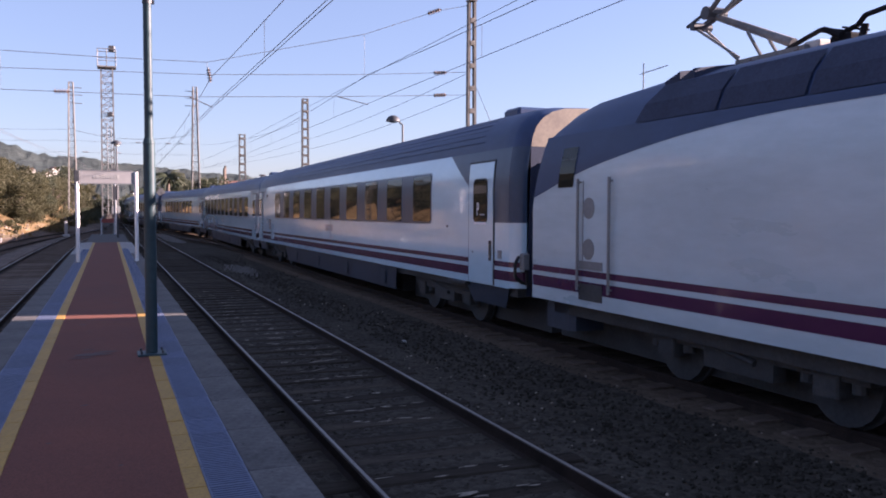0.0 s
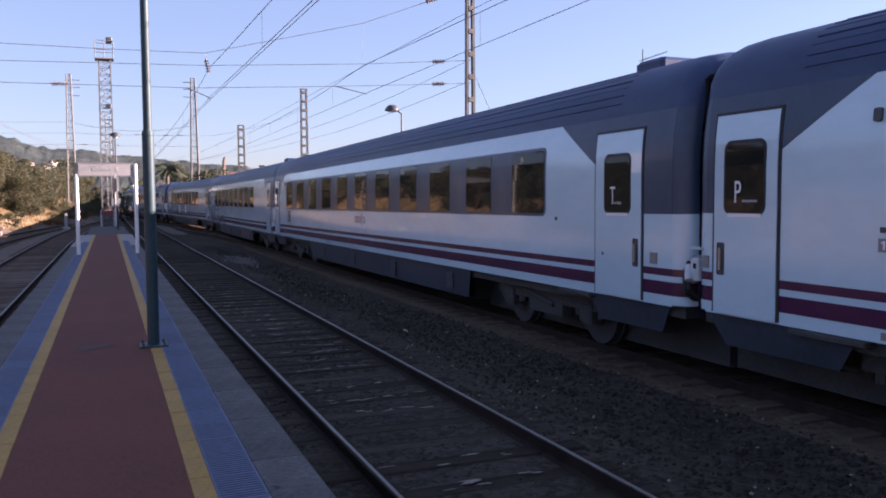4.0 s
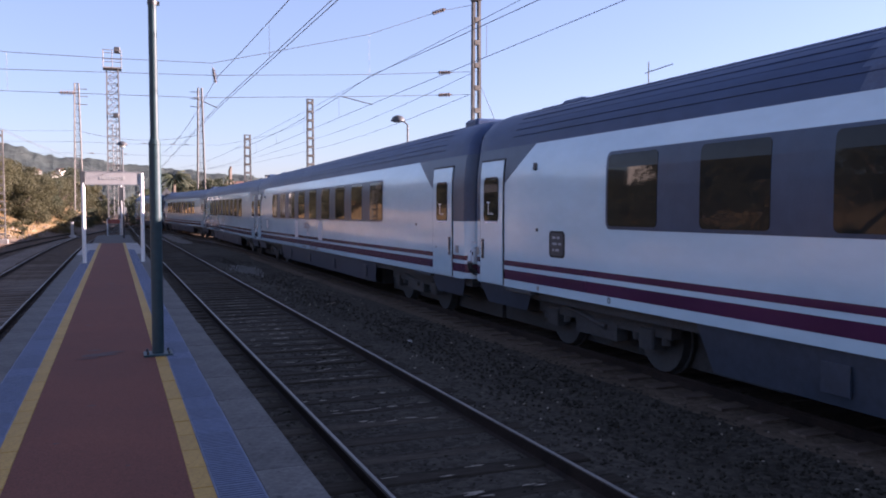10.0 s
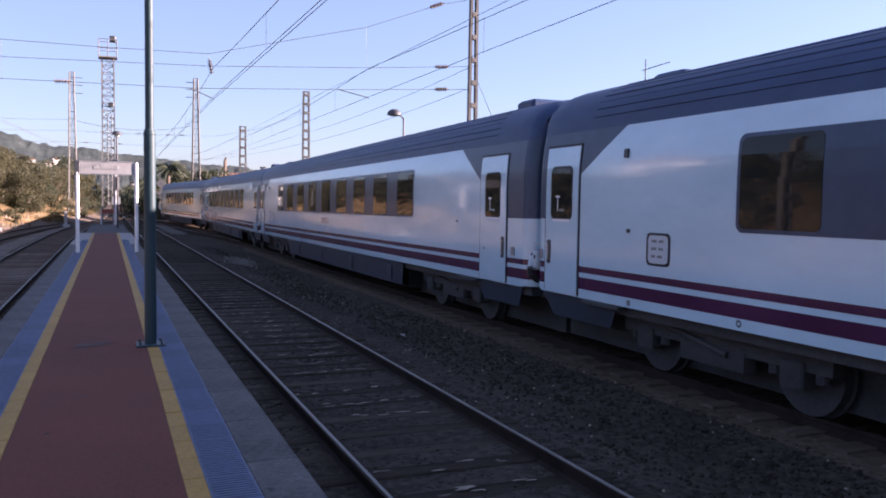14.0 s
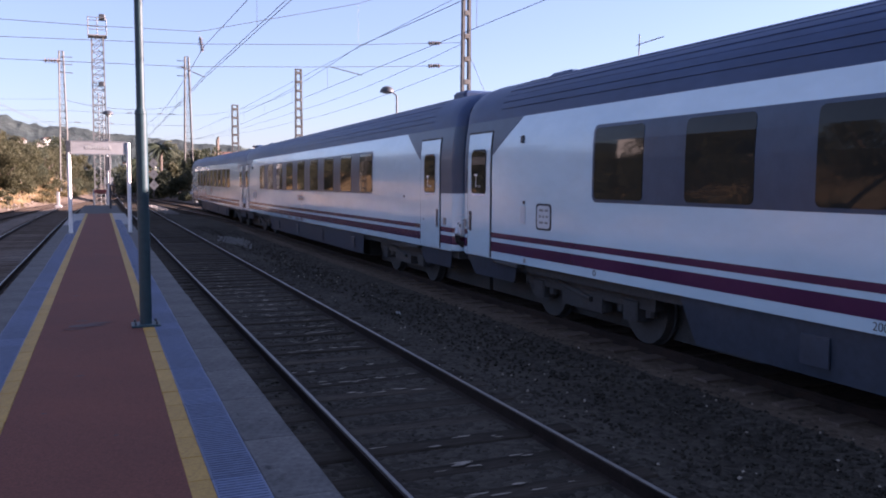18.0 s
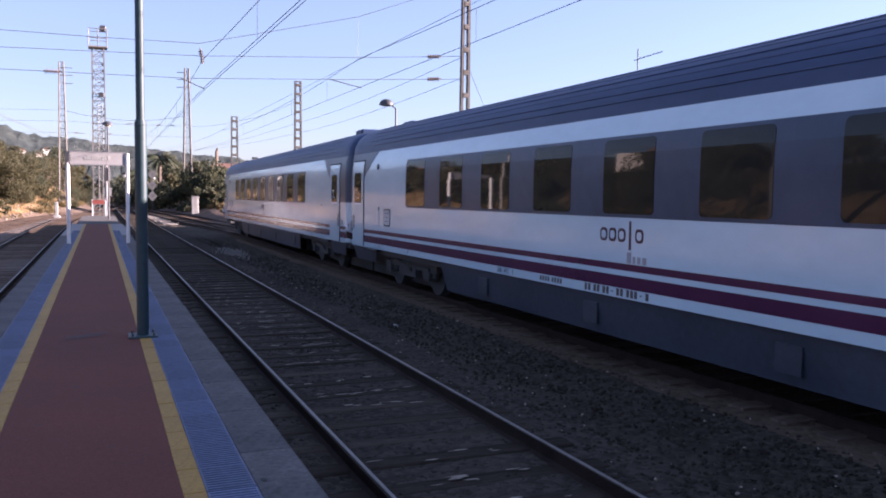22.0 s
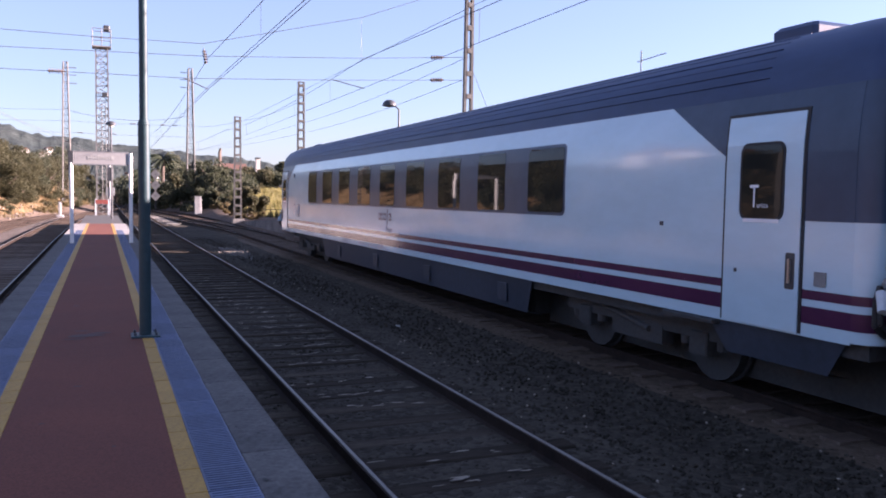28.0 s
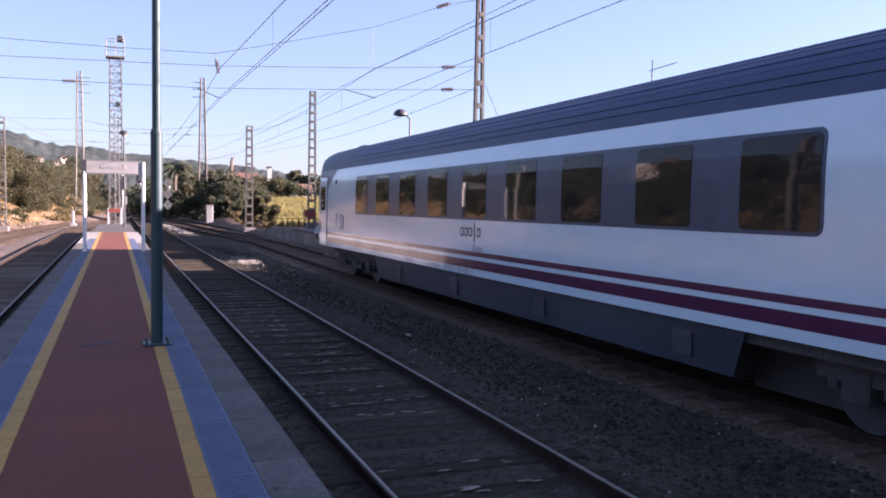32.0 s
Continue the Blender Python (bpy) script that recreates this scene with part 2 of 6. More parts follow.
M_CONC = surf("platform edge concrete", (0.063, 0.06, 0.058), (0.118, 0.111, 0.106), 1.1, 0.85, bump=0.3, fine=24, vary=0.3, rand=0.06, spec=0.2)
M_WALL = surf("platform wall concrete", (0.10, 0.095, 0.09), (0.2, 0.19, 0.18), 0.9, 0.9, bump=0.4, vary=0.3)
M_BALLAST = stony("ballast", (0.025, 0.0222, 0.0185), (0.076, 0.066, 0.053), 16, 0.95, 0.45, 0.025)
M_BALLAST_LIFT = stony("rusty ballast paled for haze", (0.055, 0.042, 0.031), (0.12, 0.092, 0.068), 14, 0.95, 0.4, 0.02)
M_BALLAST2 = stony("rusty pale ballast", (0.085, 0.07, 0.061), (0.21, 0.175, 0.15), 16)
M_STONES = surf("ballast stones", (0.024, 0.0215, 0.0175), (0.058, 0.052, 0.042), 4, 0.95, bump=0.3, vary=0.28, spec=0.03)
M_SLEEP = surf("weathered sleepers", (0.028, 0.023, 0.018), (0.061, 0.05, 0.039), 1.5, 0.85, bump=0.3, stretch=(0.3, 3, 1), vary=0.35, rand=0.3, spec=0.05)
M_SLEEP2 = surf("dry brown sleepers", (0.075, 0.056, 0.044), (0.15, 0.115, 0.09), 1.5, 0.85, bump=0.3, stretch=(0.3, 3, 1), vary=0.35, rand=0.3, spec=0.05)
M_COVER = surf("pale cover paint", (0.40, 0.45, 0.49), (0.46, 0.51, 0.55), 2, 0.4, vary=0.06)
M_ROOFPATCH = surf("repaired roof paint", (0.038, 0.062, 0.125), (0.058, 0.088, 0.16), 2, 0.5, vary=0.15)
M_RAIL = surf("rusty rail", (0.018, 0.013, 0.011), (0.036, 0.025, 0.02), 3, 0.75, bump=0.2, spec=0.1)
M_RAILTOP = surf("polished rail head", (0.16, 0.145, 0.13), (0.26, 0.235, 0.21), 2, 0.45, metal=0.7, stretch=(4, 0.3, 1))
M_GALV = surf("galvanised steel", (0.105, 0.105, 0.105), (0.2, 0.197, 0.19), 1.2, 0.7, metal=0.15, vary=0.2)
M_MAST = surf("dull weathered mast steel", (0.065, 0.062, 0.057), (0.125, 0.118, 0.108), 1.2, 0.75, metal=0.1, vary=0.2)
M_GREEN = surf("dark green paint", (0.02, 0.042, 0.05), (0.03, 0.058, 0.066), 1.0, 0.5, vary=0.15, spec=0.3)
M_DARK = surf("dark grey paint", (0.03, 0.033, 0.038), (0.05, 0.052, 0.058), 2, 0.5)
M_WIRE = surf("overhead wire", (0.07, 0.07, 0.075), (0.11, 0.11, 0.115), 2, 0.6, metal=0.3)
M_INSUL = surf("brown insulator", (0.05, 0.03, 0.025), (0.08, 0.05, 0.04), 3, 0.3)
M_GROUND = surf("trackside soil and gravel", (0.084, 0.062, 0.048), (0.155, 0.12, 0.095), 0.22, 0.95, bump=0.5, fine=40, vary=0.35, dist=0.05, spec=0.05)
M_BANK = surf("dry grass bank", (0.108, 0.07, 0.034), (0.178, 0.126, 0.07), 0.35, 0.95, bump=0.6, fine=14, vary=0.4, dist=0.1, spec=0.05)
M_LEAF = leafy("bush leaves", (0.058, 0.058, 0.031), (0.074, 0.072, 0.037), (0.095, 0.088, 0.046))
M_LEAFD = leafy("dark tree leaves", (0.044, 0.052, 0.031), (0.059, 0.067, 0.04), (0.084, 0.088, 0.052))
M_DRY = leafy("dry grass", (0.12, 0.082, 0.036), (0.18, 0.135, 0.064), (0.135, 0.125, 0.055))
M_MEADOW = leafy("meadow grass", (0.165, 0.145, 0.048), (0.225, 0.195, 0.073), (0.175, 0.175, 0.054))
M_SUNRUBBLE = surf("pale sunlit rubble", (0.13, 0.12, 0.108), (0.225, 0.21, 0.195), 3, 0.9, vary=0.3)
M_PALM = leafy("palm fronds", (0.032, 0.044, 0.027), (0.05, 0.062, 0.036), (0.08, 0.085, 0.052))
M_BARK = surf("bark", (0.06, 0.045, 0.035), (0.12, 0.09, 0.07), 3, 0.9, bump=0.5)
# distance haze is put into the hill's bluish base colour
M_HILL = surf("hazy wooded hillside", (0.038, 0.048, 0.048), (0.056, 0.067, 0.063), 0.022, 1.0, bump=0.45, fine=9, vary=0.4, dist=6, spec=0.05)
M_PLASTER = surf("white render", (0.42, 0.40, 0.365), (0.52, 0.50, 0.46), 0.6, 0.85, vary=0.08)
M_TILE = surf("clay roof tiles", (0.085, 0.045, 0.034), (0.14, 0.075, 0.055), 1.0, 0.85, vary=0.25)
M_RED = surf("faded red paint", (0.19, 0.042, 0.033), (0.25, 0.06, 0.042), 1.5, 0.6)
M_SIGNGREY = surf("grey sign panel", (0.16, 0.165, 0.17), (0.2, 0.205, 0.21), 1, 0.45, vary=0.08)
M_BOARD = surf("pale grey sign board", (0.27, 0.265, 0.26), (0.33, 0.325, 0.32), 1, 0.5, vary=0.06)
M_WHITEPOLE = surf("white post paint", (0.7, 0.7, 0.68), (0.8, 0.8, 0.78), 1.2, 0.5, vary=0.08)
M_CHIP = surf("pale worn wood", (0.18, 0.15, 0.115), (0.33, 0.28, 0.22), 6, 0.9, vary=0.3)
M_PAPER = surf("pale litter", (0.3, 0.3, 0.29), (0.4, 0.4, 0.38), 5, 0.7)

# ---------------- the tracks' lines in the plan ----------------
# (along, nearest side of the train): straight past the platform, then a long bend to the left
SIDE = [(-400, 6.29), (-60, 6.29), (0, 6.29), (14, 6.29), (25, 6.32), (38, 6.48), (50, 6.62), (60, 6.64), (70, 6.50), (77, 6.12), (84, 5.66), (92, 4.95), (103, 3.85), (114, 3.05), (128, 2.65), (145, 2.55), (175, 2.8), (230, 3.0), (500, 3.0)]
HALF = 1.41


def spline(table, s):
    """A smooth curve through (place, value) pairs."""
    k = 0
    while k < len(table) - 2 and table[k + 1][0] < s:
        k += 1
    (a, p), (b, q) = table[k], table[k + 1]
    if k == 0 or k == len(table) - 2:
        return p + (q - p) * (s - a) / (b - a)
    (z, o), (c, r) = table[k - 1], table[k + 2]
    m0, m1 = (q - o) / (b - z) * (b - a), (r - p) / (c - a) * (b - a)
    u = (s - a) / (b - a)
    return (2 * u**3 - 3 * u**2 + 1) * p + (u**3 - 2 * u**2 + u) * m0 + (-2 * u**3 + 3 * u**2) * q + (u**3 - u**2) * m1


def drop(s):
    """The train's track falls a little past the platform."""
    return -0.0062 * min(max(s, 0), 45)


def fall(s):
    """The platform and its tracks fall a little along the yard."""
    return -0.005 * (min(max(s, -20), 62) - 4)


def line_train(s):
    return spline(SIDE, s) + HALF, s, drop(s)


LEFT = [(-400, -2.82), (-20, -2.82), (30, -2.82), (48, -2.8), (62, -2.6), (76, -2.0), (90, -0.9), (104, 0.5), (118, 1.6), (134, 2.4), (155, 2.73), (500, 2.73)]
LEFT2 = [(-400, -7.0), (-20, -7.0), (20, -7.0), (36, -6.9), (50, -6.5), (64, -5.8), (78, -4.4), (92, -2.3), (106, -0.2), (125, 1.7), (155, 2.7), (500, 2.73)]
FOOT = [(-400, -11.0), (-20, -11.0), (15, -10.9), (35, -10.4), (50, -9.7), (62, -9.0), (71, -8.1), (78, -6.4), (86, -4.4), (96, -2.6), (110, -1.2), (130, -0.5), (170, -0.8), (400, -2)]


def line_near(s):
    return 2.73, s, fall(s)


def line_left(s):
    return spline(LEFT, s), s, fall(s)


def line_left2(s):
    return spline(LEFT2, s), s, fall(s) - 0.05


CROSS = [(40, 7.95), (47, 7.95), (54, 7.7), (60, 7.2), (68, 6.45), (76, 5.9), (83, 5.45), (95, 4.7), (108, 3.8), (120, 3.1), (130, 2.73), (140, 2.73)]


def line_cross(s):
    return spline(CROSS, s), s, -0.285


def foot(s):
    """Where the bank on the left begins."""
    return spline(FOOT, s)


def travel(t):
    return spline([(k, v) for k, v in enumerate(TRAVEL)], t)
# ---------------- ground ----------------
def fnoise(x, y, s, seed=0.0):
    return noise.noise(Vector((x * s, y * s, seed)))


def ground_z(x, y):
    z = -0.30 + (fall(y) if x < 1.2 else 0)
    ft = foot(y) + 0.6 * fnoise(0, y, 0.08)
    if x < ft:
        d = ft - x
        z += min(d, 7) * 0.50 + max(0, d - 7) * 0.10 + min(d, 2) * 0.2 * fnoise(x, y, 0.25)
    if 1.2 < x < line_train(y)[0] + 1.2 and y < 190:
        z -= 0.35
    if x > 15:
        z += min(x - 15, 30) * 0.035 + 0.15 * fnoise(x, y, 0.2)
    if y > 60 and x > 8.8:
        z += 0.28 * min(x - 8.8, 1) * min((y - 60) / 4, 1)
        z += min(max(0, y - 74) * 0.05, 2.0) * min((x - 8.8) / 3, 1)
    return z


def ground():
    xs = [-2600, -1200, -600, -300, -150, -90, -60, -45] + [-36 + 1.0 * k for k in range(31)] + [-4, 0, 1.3, 3, 4, 5, 6, 7, 8, 9.3, 9.6, 10, 12, 14, 16, 18, 21, 25, 30, 38, 50, 80, 150, 300, 600, 1200, 2600]
    ys = [-2600, -1200, -600, -300, -150, -80, -50] + [-30 + 2.5 * k for k in range(80)] + [180, 200, 230, 270, 330, 420, 600, 900, 1400, 2600]
    g = Geo()
    g.v = [(x, y, ground_z(x, y)) for y in ys for x in xs]
    n = len(xs)
    g.f = [(j * n + i, j * n + i + 1, (j + 1) * n + i + 1, (j + 1) * n + i) for j in range(len(ys) - 1) for i in range(n - 1)]
    tagged(part("ground", g, M_GROUND, smooth=True), "brown soil and gravel ground of a railway yard", "ground", kind="structure")
    # dry slope of the bank, just over the soil
    g = Geo()
    xs = [-40 + 1.5 * k for k in range(20)] + [-10.5 + 0.7 * k for k in range(16)]
    ys = [-30 + 2.5 * k for k in range(90)]
    g.v = [(x + foot(y) + 0.2, y, ground_z(x + foot(y) + 0.2, y) + (0.04 if x < -0.8 else -0.12)) for y in ys for x in xs]
    n = len(xs)
    g.f = [(j * n + i, j * n + i + 1, (j + 1) * n + i + 1, (j + 1) * n + i) for j in range(len(ys) - 1) for i in range(n - 1)]
    tagged(part("embankment", g, M_BANK, smooth=True), "sunlit slope of dry grass beside the tracks", "embankment", kind="structure")
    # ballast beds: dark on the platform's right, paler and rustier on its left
    ys = [-60 + 3 * k for k in range(84)]

    def bed(name, columns, mat, label):
        g = Geo()
        for y in ys:
            for x, z in columns(y):
                g.v.append((x, y, z + (0.03 * fnoise(x, y, 0.9) if abs(x) > 1.5 else 0) + (drop(y) if x > 5 else fall(y))))
        n = len(columns(0))
        g.f = [(j * n + i, j * n + i + 1, (j + 1) * n + i + 1, (j + 1) * n + i) for j in range(len(ys) - 1) for i in range(n - 1)]
        tagged(part(name, g, mat, smooth=True), label, "ballast", kind="structure")

    def right_side(y):
        edge = max(9.25 - max(0, y - 70) * 0.07, line_train(y)[0] + 1.5)
        return [(0.0, -0.3), (1.12, -0.15), (1.9, -0.15), (3.2, -0.15), (4.4, -0.15), (4.9, -0.24), (6.1, -0.15), (edge, -0.15), (edge + 0.4, -0.15)]

    def left_side(y):
        w = min(-4.95, spline(LEFT, y) - 2.1) if y < 60 else spline(LEFT, y) - 2.0
        m = min(-1.3, w + 2.5)
        return [(w - 0.6, -0.29), (w, -0.15), ((w + m) / 2, -0.15), (m, -0.15), (0.02, -0.153)]

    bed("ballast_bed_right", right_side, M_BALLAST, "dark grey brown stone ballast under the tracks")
    # brown strip made paler to imitate hazy, lifted darks under the train
    def train_side(y):
        x = line_train(y)[0]
        return [(x - 1.62, -0.155), (x - 1.3, -0.138), (x, -0.138), (x + 1.3, -0.138), (x + 1.48, -0.142)]

    bed("ballast_bed_train", train_side, M_BALLAST_LIFT, "rusty brown ballast, paled to lift the dark under the train")
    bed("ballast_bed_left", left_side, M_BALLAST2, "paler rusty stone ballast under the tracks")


def hills():
    prof = [(-180, 30), (-100, 45), (-60, 62), (-30, 66), (-12, 62), (-6.5, 56), (-5.5, 54.5), (-4.4, 50), (-3.0, 46.5), (-1.4, 45.5), (0, 43), (1.0, 40.5), (2.2, 40), (4.0, 37), (6.2, 35), (7.1, 33), (9.1, 30.5), (10.8, 27), (13.4, 21), (20, 14), (60, 14), (180, 30)]
    rng = random.Random(77)
    g = Geo()
    angs = [-180 + 1.0 * k for k in range(165)] + [-15 + 0.2 * k for k in range(200)] + [25 + 1.0 * k for k in range(156)]
    rads = [380, 450, 485, 520, 560, 600, 640, 680, 720, 760, 780, 800, 850, 950]
    share = [-0.06, 0.05, 0.12, 0.2, 0.31, 0.42, 0.56, 0.7, 0.82, 0.93, 0.97, 1.0, 0.9, 0.4]
    for a in angs:
        h = spline(prof, a)
        for r, s in zip(rads, share):
            x, y = r * math.sin(radians(a)), r * math.cos(radians(a))
            g.v.append((x, y, h * s + (2.2 * fnoise(x, y, 0.03) + 1.4 * fnoise(x, y, 0.11)) * (0.3 + s) + rng.uniform(-0.9, 0.9)))
    n = len(rads)
    for j in range(len(angs)):
        k = (j + 1) % len(angs)
        for i in range(n - 1):
            g.f.append((j * n + i, k * n + i, k * n + i + 1, j * n + i + 1))
    tagged(part("backdrop", g, M_HILL, smooth=True), "low wooded hills along the horizon", "hills", kind="structure")


# ---------------- railway tracks ----------------
RAIL_SEC = [(-0.07, -0.17), (0.07, -0.17), (0.07, -0.155), (0.012, -0.12), (0.012, -0.045), (0.035, -0.035), (0.035, -0.006), (-0.035, -0.006), (-0.035, -0.035), (-0.012, -0.045), (-0.012, -0.12), (-0.07, -0.155)]
HEAD_SEC = [(-0.018, -0.008), (0.018, -0.008), (0.014, 0.0), (-0.014, 0.0)]


def along(line, s0, s1, step, side):
    rows = []
    s = s0
    while s <= s1 + 1e-6:
        x, y, z = line(s)
        x2, y2, _ = line(s + 0.5)
        d = Vector((x2 - x, y2 - y)).normalized()
        rows.append((x + d.y * side, y - d.x * side, z, d.y, -d.x))
        s += step if s > 40 or s < -1 else step
    return rows


def railway(name, line, s0, s1, near0, near1, label, head=None, wood=None):
    tr = thing(name, label, "railway track")
    tr["kind"] = "structure"
    for side in (-0.834, 0.834):
        rows = along(line, s0, s1, 4.0, side)
        r = part("rail", Geo().sweep(RAIL_SEC, rows), M_RAIL, tr)
        part("rail_head", Geo().sweep(HEAD_SEC, rows), head or M_RAILTOP, r, "worn steel running surface")
    rng = random.Random(len(name))
    me = Geo().box(-1.25, 1.25, -0.12, 0.12, -0.30, -0.128, 0.015).mesh("sleeper", wood or M_SLEEP)
    rest = Geo()
    s = s0
    while s < s1:
        x, y, z = line(s)
        if near0 <= s <= near1:
            ob = part("sleeper", me, None, tr)
            ob.matrix_basis = pose(x + rng.uniform(-0.03, 0.03), y, z + rng.uniform(-0.012, 0.006), 0, 0, rng.uniform(-0.8, 0.8))
        else:
            rest.box(x - 1.25, x + 1.25, y - 0.12, y + 0.12, z - 0.3, z - 0.115)
        s += 0.62
    if rest.v:
        tagged(part("far_sleepers", rest, wood or M_SLEEP, tr), kind="stuff")
    return tr


def ballast_stones():
    rng = random.Random(5)
    g = Geo()
    base = [(1, 0, 0), (-1, 0, 0), (0, 1, 0), (0, -1, 0), (0, 0, 1), (0, 0, -1)]
    tri = [(0, 2, 4), (2, 1, 4), (1, 3, 4), (3, 0, 4), (2, 0, 5), (1, 2, 5), (3, 1, 5), (0, 3, 5)]
    for _ in range(16000):
        y = 2.5 + 42 * rng.random() ** 2.0
        x = rng.uniform(1.2, 6.3)
        if abs(x - 1.9) < 0.07 or abs(x - 3.56) < 0.07:
            continue
        r = rng.uniform(0.016, 0.036)
        z = -0.155 + r * 0.1 + (fall(y) if x < 5 else drop(y))
        e = Euler((rng.uniform(0, 6), rng.uniform(0, 6), rng.uniform(0, 6))).to_matrix()
        n = len(g.v)
        for b in base:
            v = e @ Vector(b)
            g.v.append((x + v.x * r * rng.uniform(0.6, 1.2), y + v.y * r * rng.uniform(0.6, 1.2), z + v.z * r * rng.uniform(0.5, 0.9)))
        g.f += [tuple(n + k for k in t) for t in tri]
    pale = Geo()
    for _ in range(140):
        x, y = rng.uniform(3.7, 6.3), 3 + 24 * rng.random() ** 1.4
        r = rng.uniform(0.01, 0.028)
        n = len(pale.v)
        for b in base:
            pale.v.append((x + b[0] * r * rng.uniform(0.6, 1.2), y + b[1] * r * rng.uniform(0.6, 1.2), -0.14 + (fall(y) if x < 5 else drop(y)) + b[2] * r * rng.uniform(0.5, 0.9)))
        pale.f += [tuple(n + k for k in t) for t in tri]
    tagged(part("pale_stones", pale, M_CHIP), "scattered pale stones in the ballast", "stone", kind="stuff")
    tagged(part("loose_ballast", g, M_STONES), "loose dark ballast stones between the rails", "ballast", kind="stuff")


def sleeper_chips():
    """Pale splinters and lime stains on the near sleepers."""
    rng = random.Random(17)
    g = Geo()
    s = 4.0
    while s < 24:
        if rng.random() < 0.9:
            for _ in range(rng.randint(6, 13)):
                x, y = rng.gauss(2.75, 0.3), -14 + round((s + 14) / 0.62) * 0.62 + rng.uniform(-0.1, 0.1)
                w, h = rng.uniform(0.02, 0.13), rng.uniform(0.008, 0.028)
                g.face([(x + w * math.cos(a) * rng.uniform(0.6, 1), y + h * math.sin(a) * rng.uniform(0.5, 1), fall(y) - 0.118) for a in (0, 1, 2, 3, 4, 5)])
        s += 0.62
    tagged(part("pale_splinters", g, M_CHIP), "pale splintered patches on the sleepers", "debris", kind="stuff")


# ---------------- platform ----------------
PZ = 0.55
P0, P1, P2 = -14.0, 45.0, 62.0


def platform():
    pf = thing("platform_island", "narrow island platform with red asphalt and blue tactile strips", "platform", pose(0, 0, 0.02, -0.2865))
    pf["kind"] = "structure"
    part("platform_wall", Geo().box(-1.24, 1.06, P0, P1 + 0.3, -0.4, PZ - 0.12).box(-1.0, 0.9, P1 + 0.3, P2, -0.4, PZ - 0.16), M_WALL, pf, "stained concrete platform walls")
    part("asphalt", Geo().box(-0.62, 0.385, P0, P1, PZ - 0.12, PZ), M_ASPH, pf, "worn dark red asphalt walkway")
    part("end_slab", Geo().box(-1.1, 1.0, P1 + 0.01, P2, PZ - 0.16, PZ - 0.02, 0.02), M_TAR, pf, "plain grey concrete at the platform end")
    g, blot = Geo(), Geo()
    rng = random.Random(6)
    for x, y, w, h in ((-0.2, 9.75, 0.25, 0.13), (-0.05, 9.9, 0.15, 0.07), (-0.3, 9.55, 0.14, 0.06), (-0.25, 10.1, 0.1, 0.05), (-0.2, 7.2, 0.05, 0.03), (-0.35, 12.4, 0.06, 0.05), (0.1, 15.2, 0.08, 0.06), (-0.4, 6.1, 0.03, 0.02), (0.05, 5.4, 0.02, 0.02), (-0.1, 19.5, 0.1, 0.1)):
        g.face([(x + w * math.cos(a) * rng.uniform(0.5, 1), y + h * math.sin(a) * rng.uniform(0.5, 1), PZ + 0.004) for a in (0, 0.6, 1.2, 1.9, 2.5, 3.1, 3.8, 4.4, 5, 5.7)])
    for _ in range(110):
        x, y = (rng.uniform(0.8, 1.06) if rng.random() < 0.75 else -rng.uniform(1.05, 1.3)), rng.uniform(1.5, 26)
        w, h = rng.uniform(0.005, 0.028), rng.uniform(0.006, 0.05)
        if abs(x) + w < 1.07 or x < 0:
            blot.face([(x + w * math.cos(a) * rng.uniform(0.4, 1), y + h * math.sin(a) * rng.uniform(0.4, 1), PZ + 0.0065) for a in (0, 0.8, 1.6, 2.4, 3.2, 4, 4.8, 5.6)])
    tagged(part("edge_dirt", blot, M_TAR, pf), "dark blotches of dirt on the platform edge", kind="stuff")
    part("oil_stain", g, M_STAIN, pf, "dark dried stains on the walkway")
    L = 0.4
    ye = Geo().box(0, 0.118, 0, L - 0.006, PZ - 0.12, PZ + 0.004, 0.004).mesh("yellow_tile", M_YELLOW)
    g = Geo().box(0, 0.262, 0, L - 0.006, PZ - 0.12, PZ + 0.001)
    for k in range(10):
        y = 0.015 + k * 0.038
        g.box(0.012, 0.25, y, y + 0.018, PZ + 0.001, PZ + 0.0065)
    bl = g.mesh("blue_tile", M_BLUE)
    ce = Geo().box(0, 0.32, 0, 1.0 - 0.003, PZ - 0.13, PZ + 0.003, 0.006).mesh("edge_slab", M_CONC)
    rng = random.Random(3)

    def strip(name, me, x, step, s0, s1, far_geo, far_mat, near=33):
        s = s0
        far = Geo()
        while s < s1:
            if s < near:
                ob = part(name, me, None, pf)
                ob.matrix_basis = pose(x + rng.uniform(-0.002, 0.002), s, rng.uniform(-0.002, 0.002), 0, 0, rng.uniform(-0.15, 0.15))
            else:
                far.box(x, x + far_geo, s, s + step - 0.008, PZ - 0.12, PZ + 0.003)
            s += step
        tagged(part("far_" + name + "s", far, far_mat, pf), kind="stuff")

    for x in (0.386, -0.739):
        strip("yellow_tile", ye, x, L, P0, P1, 0.118, M_YELLOW)
    # far blue tiles and edge slabs turn pale: sunlight put into their colour
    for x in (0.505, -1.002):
        strip("blue_tile", bl, x, L, P0, P1, 0.262, M_SUNPAVE, 37)
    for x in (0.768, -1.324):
        strip("edge_slab", ce, x, 1.0, P0, P1, 0.32, M_SUNPAVE)


